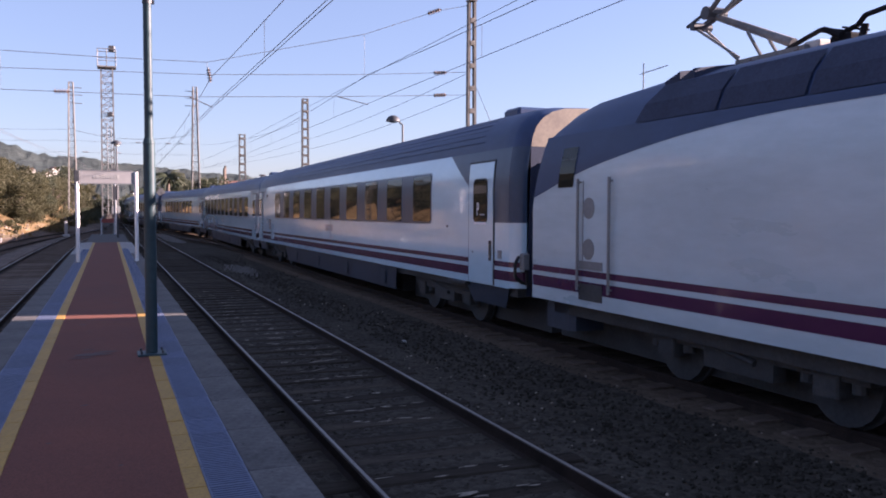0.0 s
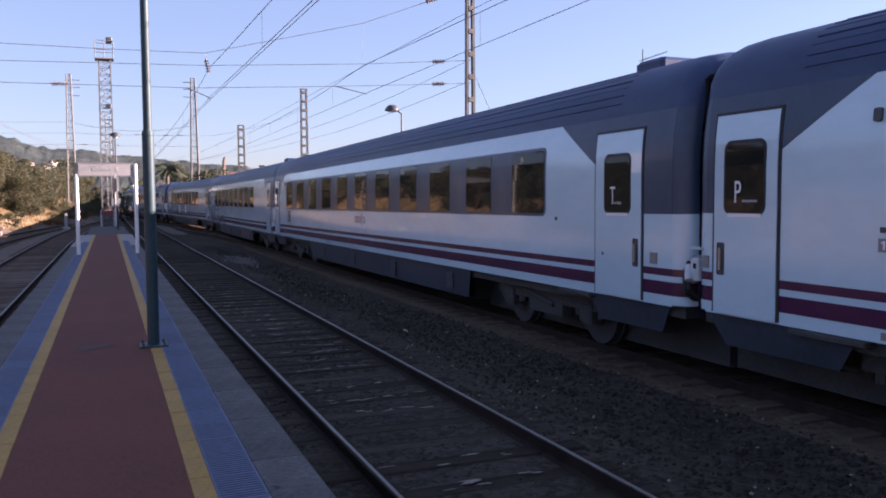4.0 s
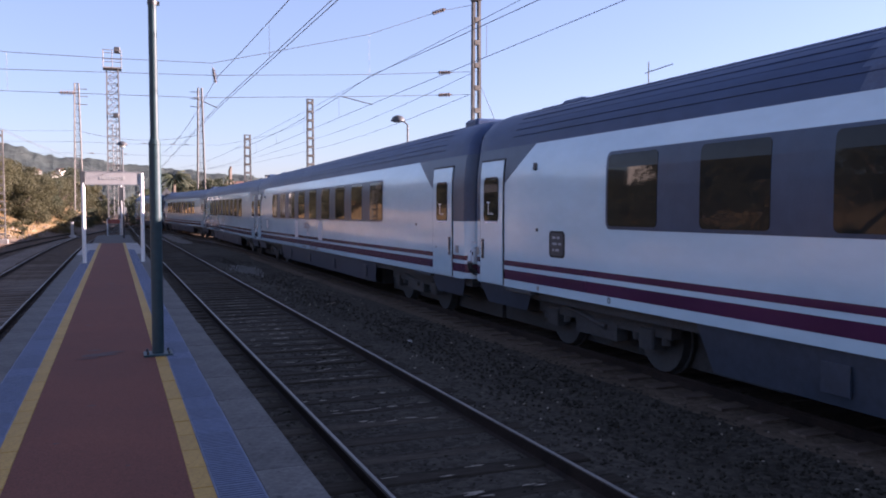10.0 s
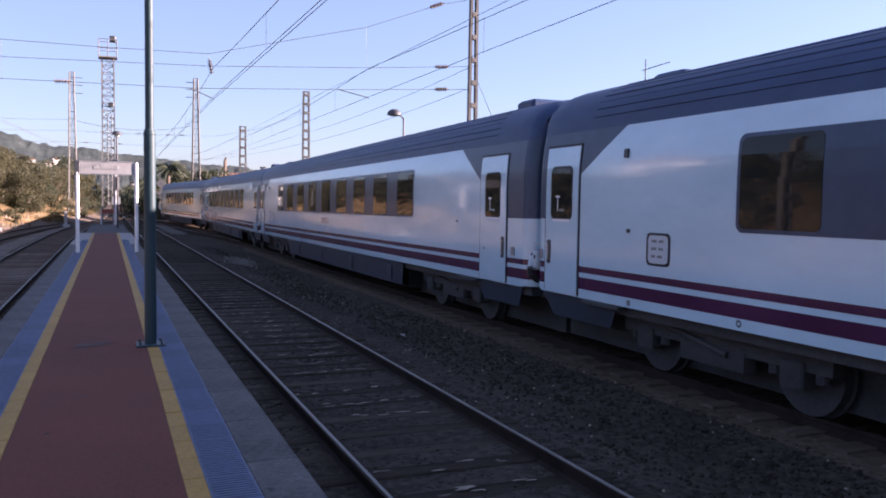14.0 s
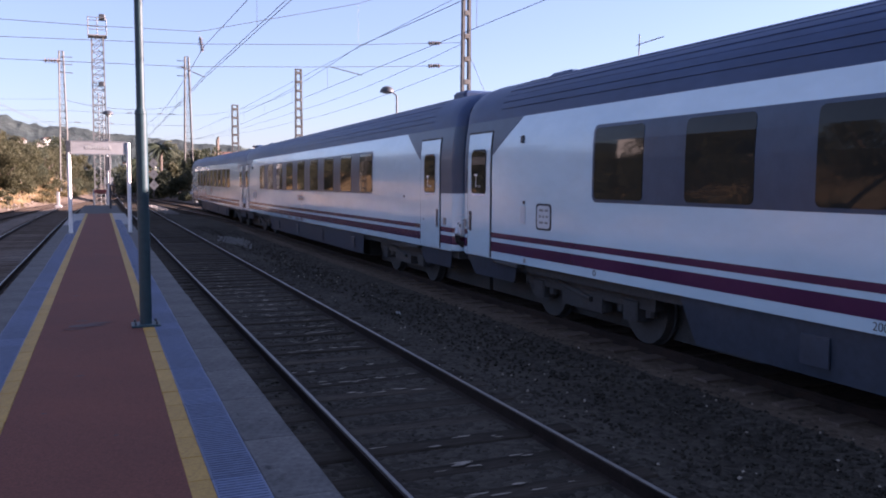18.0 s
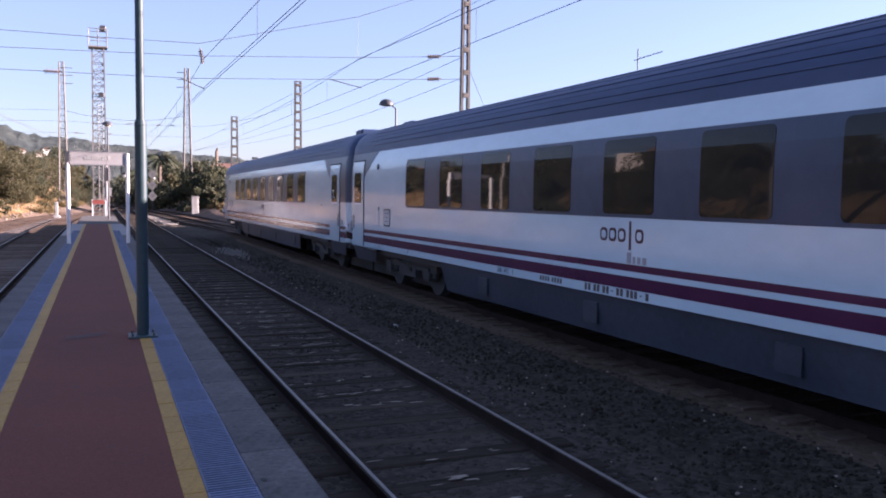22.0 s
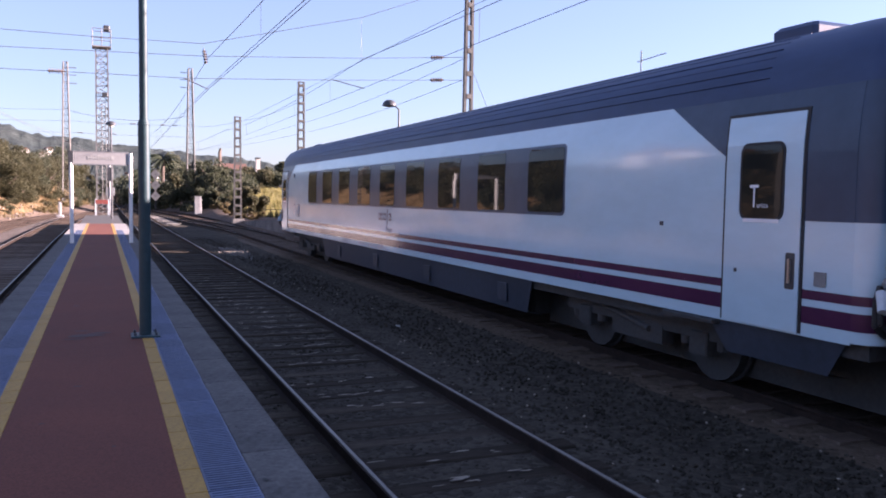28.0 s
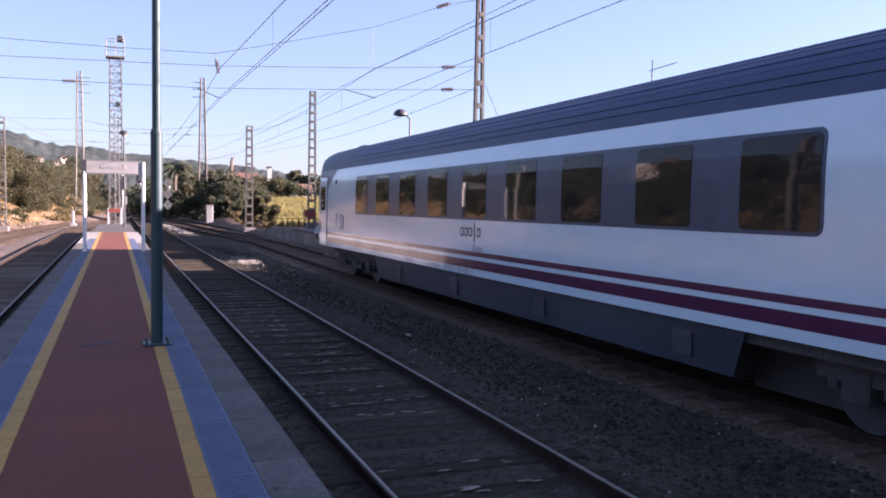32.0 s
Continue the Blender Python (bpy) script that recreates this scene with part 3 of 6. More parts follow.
def green_post():
    x, y = 0.425, 9.55
    p = thing("lamp_post", "dark green painted steel post bolted to the platform", "lamp post", pose(x, y, PZ + fall(y)))
    part("lower_shaft", Geo().bar((0, 0, 0.02), (0, 0, 2.35), 0.064, 0.062, 16), M_GREEN, p, smooth=True)
    part("upper_shaft", Geo().bar((0, 0, 2.35), (0, 0, 6.2), 0.046, 0.042, 16), M_GREEN, p, smooth=True)
    part("collar", Geo().bar((0, 0, 2.32), (0, 0, 2.38), 0.068, 0.05, 16), M_GREEN, p)
    part("base_plate", Geo().box(-0.15, 0.15, -0.15, 0.15, 0.004, 0.024, 0.006), M_GREEN, p)
    for a in (-0.11, 0.11):
        for b in (-0.11, 0.11):
            part("bolt", Geo().bar((a, b, 0.02), (a, b, 0.055), 0.013, k=6), M_DARK, p)
    part("band", Geo().bar((0, 0, 3.83), (0, 0, 3.87), 0.052, k=16).box(0.04, 0.075, -0.02, 0.02, 3.83, 3.87), M_DARK, p)


def sign():
    y = 27.5
    s = thing("station_sign", "grey station name board between two white posts", "sign", pose(0, y, PZ + fall(y)))
    for x in (-0.873, 0.823):
        part("post", Geo().bar((x, 0, 0), (x, 0, 2.81 if x > 0 else 2.48), 0.058, k=12), M_WHITEPOLE, s, "white painted steel post", True)
        part("base_plate", Geo().box(x - 0.11, x + 0.11, -0.11, 0.11, 0.0, 0.02, 0.005), M_GALV, s)
    part("end_plate", Geo().box(-0.946, -0.795, -0.05, 0.05, 2.40, 2.84, 0.01), M_DARK, s, "dark box at the end of the board")
    part("panel", Geo().box(-0.79, 0.766, -0.03, 0.03, 2.45, 2.82, 0.01), M_BOARD, s)
    part("panel_frame", Geo().box(-0.79, 0.766, -0.036, 0.034, 2.815, 2.845).box(-0.79, 0.766, -0.036, 0.034, 2.425, 2.455), M_SIGNGREY, s)
    x = -0.40
    rng = random.Random(8)
    while x < 0.27:
        w = rng.uniform(0.04, 0.09)
        part("lettering", Geo().box(x, x + w, -0.038, -0.03, 2.59, 2.68 + rng.choice((0, 0, 0.03))), M_PAPER, s, "unreadable pale lettering")
        x += w + 0.022


def mushroom_lamp(name, x, y, h, z0, label):
    p = thing(name, label, "lamp", pose(x, y, z0))
    part("pole", Geo().bar((0, 0, 0), (0, 0, h), 0.06, 0.045, 10), M_DARK, p, smooth=True)
    part("hood", Geo().dome((0, 0, h), 0.32, 0.24), M_DARK, p, smooth=True)
    part("globe", Geo().bar((0, 0, h - 0.12), (0, 0, h), 0.12, 0.2, 10), M_PLASTER, p)
# ---------------- the train ----------------
PITCH = 26.6
J0 = 12.1                       # where the first coach begins at the clip's start
ZB, ZT = 0.86, 3.26             # foot and top of the white side
BODY0, BODY1 = 0.07, 26.54      # body ends, from the coach's front
CORNER = 0.22                   # radius of the body's upright corners


def side_x(z):
    """Half the width of a coach at height z."""
    if z < 2.5:
        return HALF
    return HALF - 0.075 * ((z - 2.5) / 0.76) ** 2


def roof_pts():
    pts = []
    for k in range(13):
        a = math.pi * k / 12
        c, s = math.cos(a), math.sin(a)
        pts.append((side_x(ZT) * math.copysign(abs(c) ** 0.62, c), ZT + 0.74 * abs(s) ** 0.9))
    return pts


def corner(g, z0, z1, y, dr, s, out=0.0):
    """A strip round one upright corner of a coach, from the side to the end at y."""
    zs = [z0] + [z for z in (2.5, 2.75, 2.95, 3.1) if z0 < z < z1] + [z1]
    for za, zb in zip(zs, zs[1:]):
        for q in range(6):
            pts = []
            for a in (math.pi / 2 * q / 6, math.pi / 2 * (q + 1) / 6):
                pts.append((CORNER * (1 - math.cos(a)) - out * math.cos(a), CORNER * (1 - math.sin(a)) - out * math.sin(a)))
            (i0, d0), (i1, d1) = pts
            f = [(s * (side_x(z) - i), y + dr * d, z) for i, d, z in ((i0, d0, za), (i1, d1, za), (i1, d1, zb), (i0, d0, zb))]
            g.face(f if s * dr < 0 else f[::-1])
    return g


def patch(g, z0, z1, left, right, side, out, r=0.0, n=1):
    """A panel on the side of a coach, between the lines left(z) and right(z); r rounds its corners."""
    zs = [z0 + (z1 - z0) * k / n for k in range(n + 1)]
    if r:
        fr = (0.0, 0.06, 0.3, 0.65, 1.0)
        zs = [z0 + r * k for k in fr] + [z1 - r * k for k in reversed(fr)]
    if z1 > 2.5:
        zs = sorted(set(zs + [z for z in (2.5, 2.75, 2.95, 3.1) if z0 + r < z < z1 - r]))
    rows = []
    for z in zs:
        e = 0.0
        if r:
            d = min(z - z0, z1 - z)
            if d < r:
                e = r - math.sqrt(max(0, r * r - (r - d) ** 2))
        x = side * (side_x(z) + out)
        rows.append(((x, left(z) + e, z), (x, right(z) - e, z)))
    for (a, b), (c, d) in zip(rows, rows[1:]):
        g.face((a, b, d, c) if side > 0 else (b, a, c, d))
    # thin rim back to the body
    for (a, b), (c, d) in zip(rows, rows[1:]):
        back = lambda p: (p[0] - side * (out + 0.002), p[1], p[2])
        g.face((a, c, back(c), back(a)))
        g.face((d, b, back(b), back(d)))
    for a, b in (rows[0], rows[-1]):
        back = lambda p: (p[0] - side * (out + 0.002), p[1], p[2])
        g.face((a, b, back(b), back(a)))
    return g


def const(v):
    return lambda z: v


def door(parent, y0, y1, side, letter, handle_front):
    """One coach door with its frame, window, handle and class letter."""
    d = part("door", patch(Geo(), 0.88, 3.05, const(y0), const(y1), side, 0.022), M_WHITE, parent, "white plug door with a dark framed window")
    f = Geo()
    for a, b in ((y0 - 0.035, y0), (y1, y1 + 0.035)):
        patch(f, 0.88, 3.085, const(a), const(b), side, 0.012)
    patch(f, 3.05, 3.085, const(y0), const(y1), side, 0.012)
    part("door_seal", f, M_RUBBER, d)
    m = (y0 + y1) / 2
    part("sill", patch(Geo(), 1.945, 1.985, const(m - 0.25), const(m + 0.25), side, 0.028, 0.012), M_LETTER, d, "pale lower edge of the window frame")
    part("door_window_seal", patch(Geo(), 1.97, 2.77, const(m - 0.31), const(m + 0.31), side, 0.026, 0.1), M_RUBBER, d)
    part("door_window", patch(Geo(), 2.00, 2.74, const(m - 0.28), const(m + 0.28), side, 0.030, 0.09), M_GLASS, d)
    hy = y0 + 0.05 if handle_front else y1 - 0.17
    part("handle_recess", patch(Geo(), 1.30, 1.66, const(hy), const(hy + 0.12), side, 0.026, 0.02), M_DARK, d)
    x = side * (HALF + 0.045)
    part("handle", Geo().box(min(x, x - side * 0.02), max(x, x - side * 0.02), hy + 0.045, hy + 0.075, 1.36, 1.6), M_CHROME, d)
    part("lock", patch(Geo(), 1.41, 1.45, const(m + 0.32), const(m + 0.36), side, 0.026), M_DARK, d)
    if side < 0 and letter:
        cu = bpy.data.curves.new("class_letter", "FONT")
        cu.body, cu.size, cu.extrude, cu.align_x = letter, 0.36, 0.001, "CENTER"
        ob = new("class_letter", cu)
        dg = bpy.context.evaluated_depsgraph_get()
        me = bpy.data.meshes.new_from_object(ob.evaluated_get(dg))
        bpy.data.objects.remove(ob)
        me.materials.clear()
        me.materials.append(M_LETTER)
        # letters read from outside: along -y on this side
        me.transform(Matrix(((0, 0, -1, -(side_x(2.1) + 0.034)), (-0.6, 0, 0, m + 0.09), (0, 0.95, 0, 2.10), (0, 0, 0, 1))))
        part("class_letter", me, None, d, "white class letter on the glass")
        if letter == "T":
            cu = bpy.data.curves.new("class_word", "FONT")
            cu.body, cu.size, cu.extrude = "urista", 0.07, 0.0005
            ob = new("class_word", cu)
            me = bpy.data.meshes.new_from_object(ob.evaluated_get(bpy.context.evaluated_depsgraph_get()))
            bpy.data.objects.remove(ob)
            me.materials.clear()
            me.materials.append(M_LETTER)
            me.transform(Matrix(((0, 0, -1, -(side_x(2.1) + 0.034)), (-1, 0, 0, m + 0.05), (0, 1, 0, 2.10), (0, 0, 0, 1))))
            part("class_word", me, None, d, "small white class word on the glass")
        else:
            part("small_print", patch(Geo(), 2.105, 2.13, const(m - 0.2), const(m + 0.02), side, 0.033), M_PALE, d)
    return d


def bogie(parent, y, name="bogie"):
    b = part(name, Geo(), M_UNDER, parent, "grimy two axle bogie")
    g = Geo()
    for s in (-1, 1):
        g.beam((s * 1.05, y - 1.75, 0.62), (s * 1.05, y + 1.75, 0.62), 0.16, 0.2)
        g.beam((s * 1.05, y - 0.55, 0.45), (s * 1.05, y + 0.55, 0.45), 0.18, 0.24)
        for q in (-1.25, 1.25):
            g.box(s * 1.05 - 0.12, s * 1.05 + 0.12, y + q - 0.16, y + q + 0.16, 0.34, 0.62, 0.02)
            for o in (-0.32, 0.32):
                g.bar((s * 1.05, y + q + o, 0.42), (s * 1.05, y + q + o, 0.78), 0.075, k=10)
        g.bar((s * 1.16, y - 0.3, 0.5), (s * 1.16, y + 0.75, 0.68), 0.04, k=8)
        for o in (-0.3, 0.3):
            g.bar((s * 1.0, y + o, 0.52), (s * 1.0, y + o, 0.86), 0.13, k=12)
    g.box(-1.0, 1.0, y - 0.3, y + 0.3, 0.5, 0.75)
    b.data = g.mesh(name, M_UNDER)
    for q in (-1.25, 1.25):
        w = Geo()
        for s in (-0.83, 0.83):
            w.bar((s - 0.065, y + q, 0.46), (s + 0.065, y + q, 0.46), 0.45, k=20)
            w.bar((s + 0.06 * (-1 if s > 0 else 1), y + q, 0.46), (s + 0.09 * (-1 if s > 0 else 1), y + q, 0.46), 0.485, k=20)
        w.bar((-0.9, y + q, 0.46), (0.9, y + q, 0.46), 0.09, k=10)
        part("wheelset", w, M_UNDER, b)


def brand_mark(parent, y, side, w):
    """A dark mark of rings and a bar, and a pale one under it."""
    g = Geo()
    k = w / 0.95
    for a, b in ((0.0, 0.17), (0.205, 0.375), (0.41, 0.58), (0.79, 0.96)):
        patch(g, 1.595, 1.775, const(y - b * k), const(y - a * k), side, 0.004, 0.06)
        part("mark_centre", patch(Geo(), 1.632, 1.738, const(y - b * k + 0.036), const(y - a * k - 0.036), side, 0.007, 0.035), M_WHITE, parent)
    patch(g, 1.50, 1.87, const(y - 0.70 * k), const(y - 0.655 * k), side, 0.004)
    part("brand_mark", g, M_MARK, parent, "dark purple mark of rings and a bar")
    g = Geo()
    for a, b in ((0.0, 0.09), (0.13, 0.18), (0.22, 0.29), (0.33, 0.41)):
        patch(g, 1.33, 1.42 if a else 1.47, const(y - 0.62 * k - b * k), const(y - 0.62 * k - a * k), side, 0.004)
    part("pale_mark", g, M_PALE, parent, "pale grey mark as plain strokes")


def coach(k, spec):
    c = thing("railway_coach", spec["label"], "railway coach", group="coaches of the train")
    # white side shells
    for side in (-1, 1):
        g = patch(Geo(), ZB, ZT, const(BODY0 + CORNER), const(BODY1 - CORNER), side, 0.0, n=2)
        part("side_wall", g, M_WHITE, c, "white painted body side with dust and streaks", True)
    # ends
    for y, dr in ((BODY0, 1), (BODY1, -1)):
        g = Geo()
        hw = HALF - CORNER
        pts = [(-hw, 0.75), (hw, 0.75), (hw - 0.075, ZT), (-hw + 0.075, ZT)]
        arc = [(hw - 0.075, ZT)] + [(x * 0.835, z - 0.06) for x, z in roof_pts()[1:-1]] + [(-hw + 0.075, ZT)]
        # the first hood's tan is sunlight painted over the roof colour
        part("end_hood", Geo().face([(x, y - dr * 0.002, z) for x, z in (arc if dr > 0 else arc[::-1])]), M_SUNHOOD if (k, dr) == (0, 1) else M_ROOF, c, "hood above the coach end, sunlit tan on the first")
        # end wall coloured dark to stand for shade in the gap
        g.face([(x, y, z) for x, z in (pts if dr > 0 else pts[::-1])])
        part("end_wall", g, M_GRILLE, c, "coach end toned dark for the shaded gap")
        # rounded corners: white below, grey above, the stripes carried round
        for s in (-1, 1):
            part("corner_panel", corner(Geo(), ZB + 0.02, 1.98, y, dr, s), M_WHITE, c, "white rounded body corner", True)
            part("corner_panel", corner(Geo(), 1.98, ZT, y, dr, s), M_GREY, c, "dark grey rounded body corner", True)
            for z0, z1 in ((1.227, 1.317), (0.991, 1.157)):
                part("stripe", corner(Geo(), z0, z1, y, dr, s, 0.003), M_PURPLE, c, "purple painted stripe", True)
        # gangway bellows, buffers, coupling, hoses
        first = (k, dr) == (0, 1)
        e = y - dr * (0.1 if first else 0.05)
        # bellows between coaches are widened to keep sunlight out
        part("gangway_bellows", Geo().box(-0.8 if first else -1.12, 0.8 if first else 1.12, min(e, y), max(e, y), 0.95, 3.05 if first else 3.62, 0.05), M_BELLOWS, c)
        e = y - dr * (0.05 if first else 0.04)
        for s in (-0.9, 0.9):
            part("buffer", Geo().bar((s, y, 1.02), (s, e, 1.02), 0.09, k=12).bar((s, e, 1.02), (s, e - dr * 0.03, 1.02), 0.23, 0.22, 16), M_UNDER, c)
        part("coupling", Geo().bar((0, y, 0.98), (0, e - dr * 0.06, 0.95), 0.07).bar((0.3, y, 0.9), (0.35, e, 0.55), 0.025).bar((-0.5, y, 0.95), (-0.55, e, 0.6), 0.025), M_UNDER, c)
        if dr < 0:
            sx = part("cable_box", Geo().box(-HALF - 0.05, -HALF + 0.03, y - 0.13, y + 0.0, 1.2, 1.46, 0.015), M_COVER, c, "pale grey jumper cable box")
            part("cable_plug", Geo().bar((-HALF - 0.09, y - 0.03, 1.2), (-HALF - 0.02, y + 0.05, 1.36), 0.045, 0.05, 10), M_COVER, sx, "pale cable plug")
            part("bracket", Geo().box(-HALF - 0.03, -HALF + 0.03, y - 0.16, y + 0.02, 1.56, 1.59), M_COVER, sx)
            part("plug_hole", Geo().box(-HALF - 0.054, -HALF - 0.045, y - 0.11, y - 0.06, 1.34, 1.40), M_BELLOWS, sx)
        ho = Geo()
        pts = [(-HALF + 0.06, y - dr * 0.02, 1.42), (-HALF - 0.03, y - dr * 0.06, 1.30), (-HALF - 0.02, y - dr * 0.05, 1.08), (-HALF + 0.12, y - dr * 0.03, 0.98), (-0.9, y - dr * 0.03, 0.92)]
        for a, b in zip(pts, pts[1:]):
            ho.bar(a, b, 0.028, k=8)
        part("jumper_hose", ho, M_RUBBER, c, "black jumper hose hanging in the gap")
        part("electric_socket", Geo().box(-1.33, -1.2, min(y, y - dr * 0.14), max(y, y - dr * 0.14), 1.2, 1.48, 0.02), M_SIGNGREY, c, "pale grey cable socket box")
        part("cable", Geo().bar((-1.25, y - dr * 0.1, 1.2), (-1.2, e, 0.95), 0.03).bar((-1.2, e, 0.95), (-0.8, e, 0.9), 0.03), M_RUBBER, c)
    # roof: swept, ends rounded down
    rp = roof_pts()
    g = Geo()
    rows = []
    for d in (0.0, 0.017, 0.06, 0.13, CORNER, 0.6):
        inset = CORNER - math.sqrt(max(0, CORNER ** 2 - (CORNER - min(d, CORNER)) ** 2))
        rows.append((d, inset, -0.10 * (1 - d / 0.6) ** 3))
    rows = [(BODY0 + d, i, z) for d, i, z in rows] + [(8, 0, 0), (18, 0, 0)] + [(BODY1 - d, i, z) for d, i, z in reversed(rows)]
    for y, inset, dz in rows:
        kx = (side_x(ZT) - inset) / side_x(ZT)
        for x, z in rp:
            g.v.append((x * kx, y, z + dz * (z - ZT) / 0.74 - 0.5 * inset * (z - ZT) / 0.74))
    n = len(rp)
    for j in range(len(rows) - 1):
        for i in range(n - 1):
            g.f.append((j * n + i, j * n + i + 1, (j + 1) * n + i + 1, (j + 1) * n + i))
    part("roof", g, M_ROOF, c, "dull blue grey painted roof", True)
    for a in (12, 21, 30, 39, 48, 57, 66, 75):
        x = side_x(ZT) * math.cos(radians(a)) ** 0.62
        z = ZT + 0.74 * math.sin(radians(a)) ** 0.9
        for sg in (-1, 1):
            part("roof_rib", Geo().bar((sg * x, 1.5, z - 0.004), (sg * x, BODY1 - 1.5, z - 0.004), 0.0065, k=6), M_ROOF, c)
    zt = ZT + 0.73
    for y0, y1, h, lab in spec["vents"]:
        part("roof_vent", Geo().box(-0.55, 0.55, y0, y1, zt - 0.22, zt + h, 0.05), M_ROOF, c, "low roof ventilator box")
    if spec.get("patch"):
        y0, y1 = spec["patch"]
        g = Geo()
        for (x0, z0), (x1, z1) in zip(rp[6:], rp[7:]):
            g.face([(x0 * 1.003, y0, z0 + 0.003), (x1 * 1.003, y0, z1 + 0.003), (x1 * 1.003, y1 + 0.1, z1 + 0.003), (x0 * 1.003, y1, z0 + 0.003)])
        part("roof_patch", g, M_ROOFPATCH, c, "paler repaired roof strip")
    # grey end fields, doors, stripes, glazing
    fd0, fd1 = 0.90, 1.95          # front door
    rd0, rd1 = PITCH - 1.35, PITCH - 0.43
    for side in (-1, 1):
        def diag_f(z):
            return fd1 + 0.035 + max(0, (z - 2.64)) / 0.62 * 1.02
        def diag_r(z):
            return rd0 - 0.035 - max(0, (z - 2.64)) / 0.62 * 1.02
        g = Geo()
        patch(g, 1.98, 2.64, const(BODY0 + CORNER), const(fd1 + 0.035), side, 0.004)
        patch(g, 2.64, ZT, const(BODY0 + CORNER), diag_f, side, 0.004, n=3)
        part("end_field", g, M_GREY, c, "dark grey painted field round the door")
        g = Geo()
        patch(g, 1.98, 2.64, const(rd0 - 0.035), const(BODY1 - CORNER), side, 0.004)
        patch(g, 2.64, ZT, diag_r, const(BODY1 - CORNER), side, 0.004, n=3)
        part("end_field", g, M_GREY, c, "dark grey painted field round the door")
        for z0, z1 in ((1.227, 1.317), (0.991, 1.157)):
            for a, b in ((BODY0 + CORNER, fd0 - 0.035), (fd1 + 0.035, rd0 - 0.035), (rd1 + 0.035, BODY1 - CORNER)):
                if b > a:
                    part("stripe", patch(Geo(), z0, z1, const(a), const(b), side, 0.003), M_PURPLE, c, "purple painted stripe")
        door(c, fd0, fd1, side, spec["front"], True)
        door(c, rd0, rd1, side, spec["rear"], False)
        w0, w1, nw = spec["win"]
        part("window_band", patch(Geo(), 1.916, 2.98, const(w0), const(w1), side, 0.003, 0.1), M_GREY, c, "dark grey glazing band")
        pw = 1.1
        step = (w1 - w0 - pw - 0.1) / (nw - 1)
        for i in range(nw):
            y = w0 + 0.05 + step * i
            part("window_pane", patch(Geo(), 1.961, 2.935, const(y), const(y + pw), side, 0.008, 0.07), M_GLASS, c)
            if spec.get("topvent"):
                part("vent_bar", patch(Geo(), 2.66, 2.685, const(y), const(y + pw), side, 0.011), M_DARK, c)
    side = -1
    # small fittings on the near side
    part("lamp_housing", patch(Geo(), 2.82, 2.94, const(rd0 - 1.18), const(rd0 - 1.10), side, 0.03, 0.02), M_DARK, c)
    part("destination_panel", patch(Geo(), 1.45, 1.86, const(rd0 - 2.10), const(rd0 - 1.63), side, 0.006, 0.07), M_RUBBER, c, "dark framed destination panel")
    face = part("panel_face", patch(Geo(), 1.48, 1.83, const(rd0 - 2.06), const(rd0 - 1.67), side, 0.009, 0.06), M_DARK if k < 3 else M_COVER, c)
    rng = random.Random(70 + k)
    for q, z in enumerate((1.55, 1.645, 1.74)):
        y = rd0 - 1.74
        while y > rd0 - 1.98:
            w = rng.uniform(0.05, 0.14)
            part("text_bar", patch(Geo(), z, z + 0.035, const(max(y - w, rd0 - 2.01)), const(y), side, 0.011), M_PALE if k < 3 else M_SIGNGREY, face)
            y -= w + 0.04
    g = Geo()
    for q in range(16):
        a, b = math.pi * q / 8, math.pi * (q + 1) / 8
        g.face([(-HALF - 0.004, rd0 - 3.3 + r * math.cos(w), 0.935 + r * math.sin(w)) for w, r in ((a, 0.022), (a, 0.042), (b, 0.042), (b, 0.022))])
    part("jacking_mark", g, M_DARK, c)
    part("label_plate", patch(Geo(), 0.89, 0.96, const(rd0 - 1.3), const(rd0 - 1.23), side, 0.005), M_SIGNGREY, c)
    if k > 3:
        part("reservation_slot", patch(Geo(), 1.52, 1.80, const(rd0 - 1.28), const(rd0 - 1.12), side, 0.008), M_COVER, c)
    part("button", patch(Geo(), 1.84, 1.89, const(rd0 - 1.26), const(rd0 - 1.2), side, 0.012), M_DARK, c)
    part("button", patch(Geo(), 1.86, 1.91, const(fd1 + 1.09), const(fd1 + 1.15), side, 0.012), M_DARK, c)
    part("service_flap", patch(Geo(), 1.36, 1.5, const(fd0 - 0.32), const(fd0 - 0.18), side, 0.012), M_SIGNGREY, c)
    part("service_flap", patch(Geo(), 1.36, 1.5, const(rd1 + 0.1), const(rd1 + 0.2), side, 0.012), M_SIGNGREY, c)
    for y in (fd1 + 0.12, rd0 - 1.1):
        part("footboard", Geo().box(-1.46, -1.2, y, y + 0.9, 0.80, 0.85, 0.01), M_UNDER, c)
    mid = (spec["win"][0] + spec["win"][1]) / 2
    brand_mark(c, spec.get("mark", mid + 0.6), side, 0.95)
    for y0, y1 in spec.get("covers", ()):
        part("cover_plate", patch(Geo(), 1.24, 1.86, const(y0), const(y1), side, 0.006), M_COVER, c, "pale grey cover plate")
    # running number as plain bars, faded on most coaches
    y = 15.62 if k == 3 else (14.9 if k == 0 else 16.02)
    clear = k in (3, 5)
    for groups, w, h, pitch in (((4, 4), 0.05, 0.072, 0.078), ((2, 2, 2, 2, 3, 1), 0.06, 0.095, 0.086)):
        for q, group in enumerate(groups):
            for _ in range(group):
                part("number_bar", patch(Geo(), 0.932 - h / 2, 0.932 + h / 2, const(y - w), const(y), side, 0.0035), M_DARK if clear else M_PALE, c)
                y -= pitch
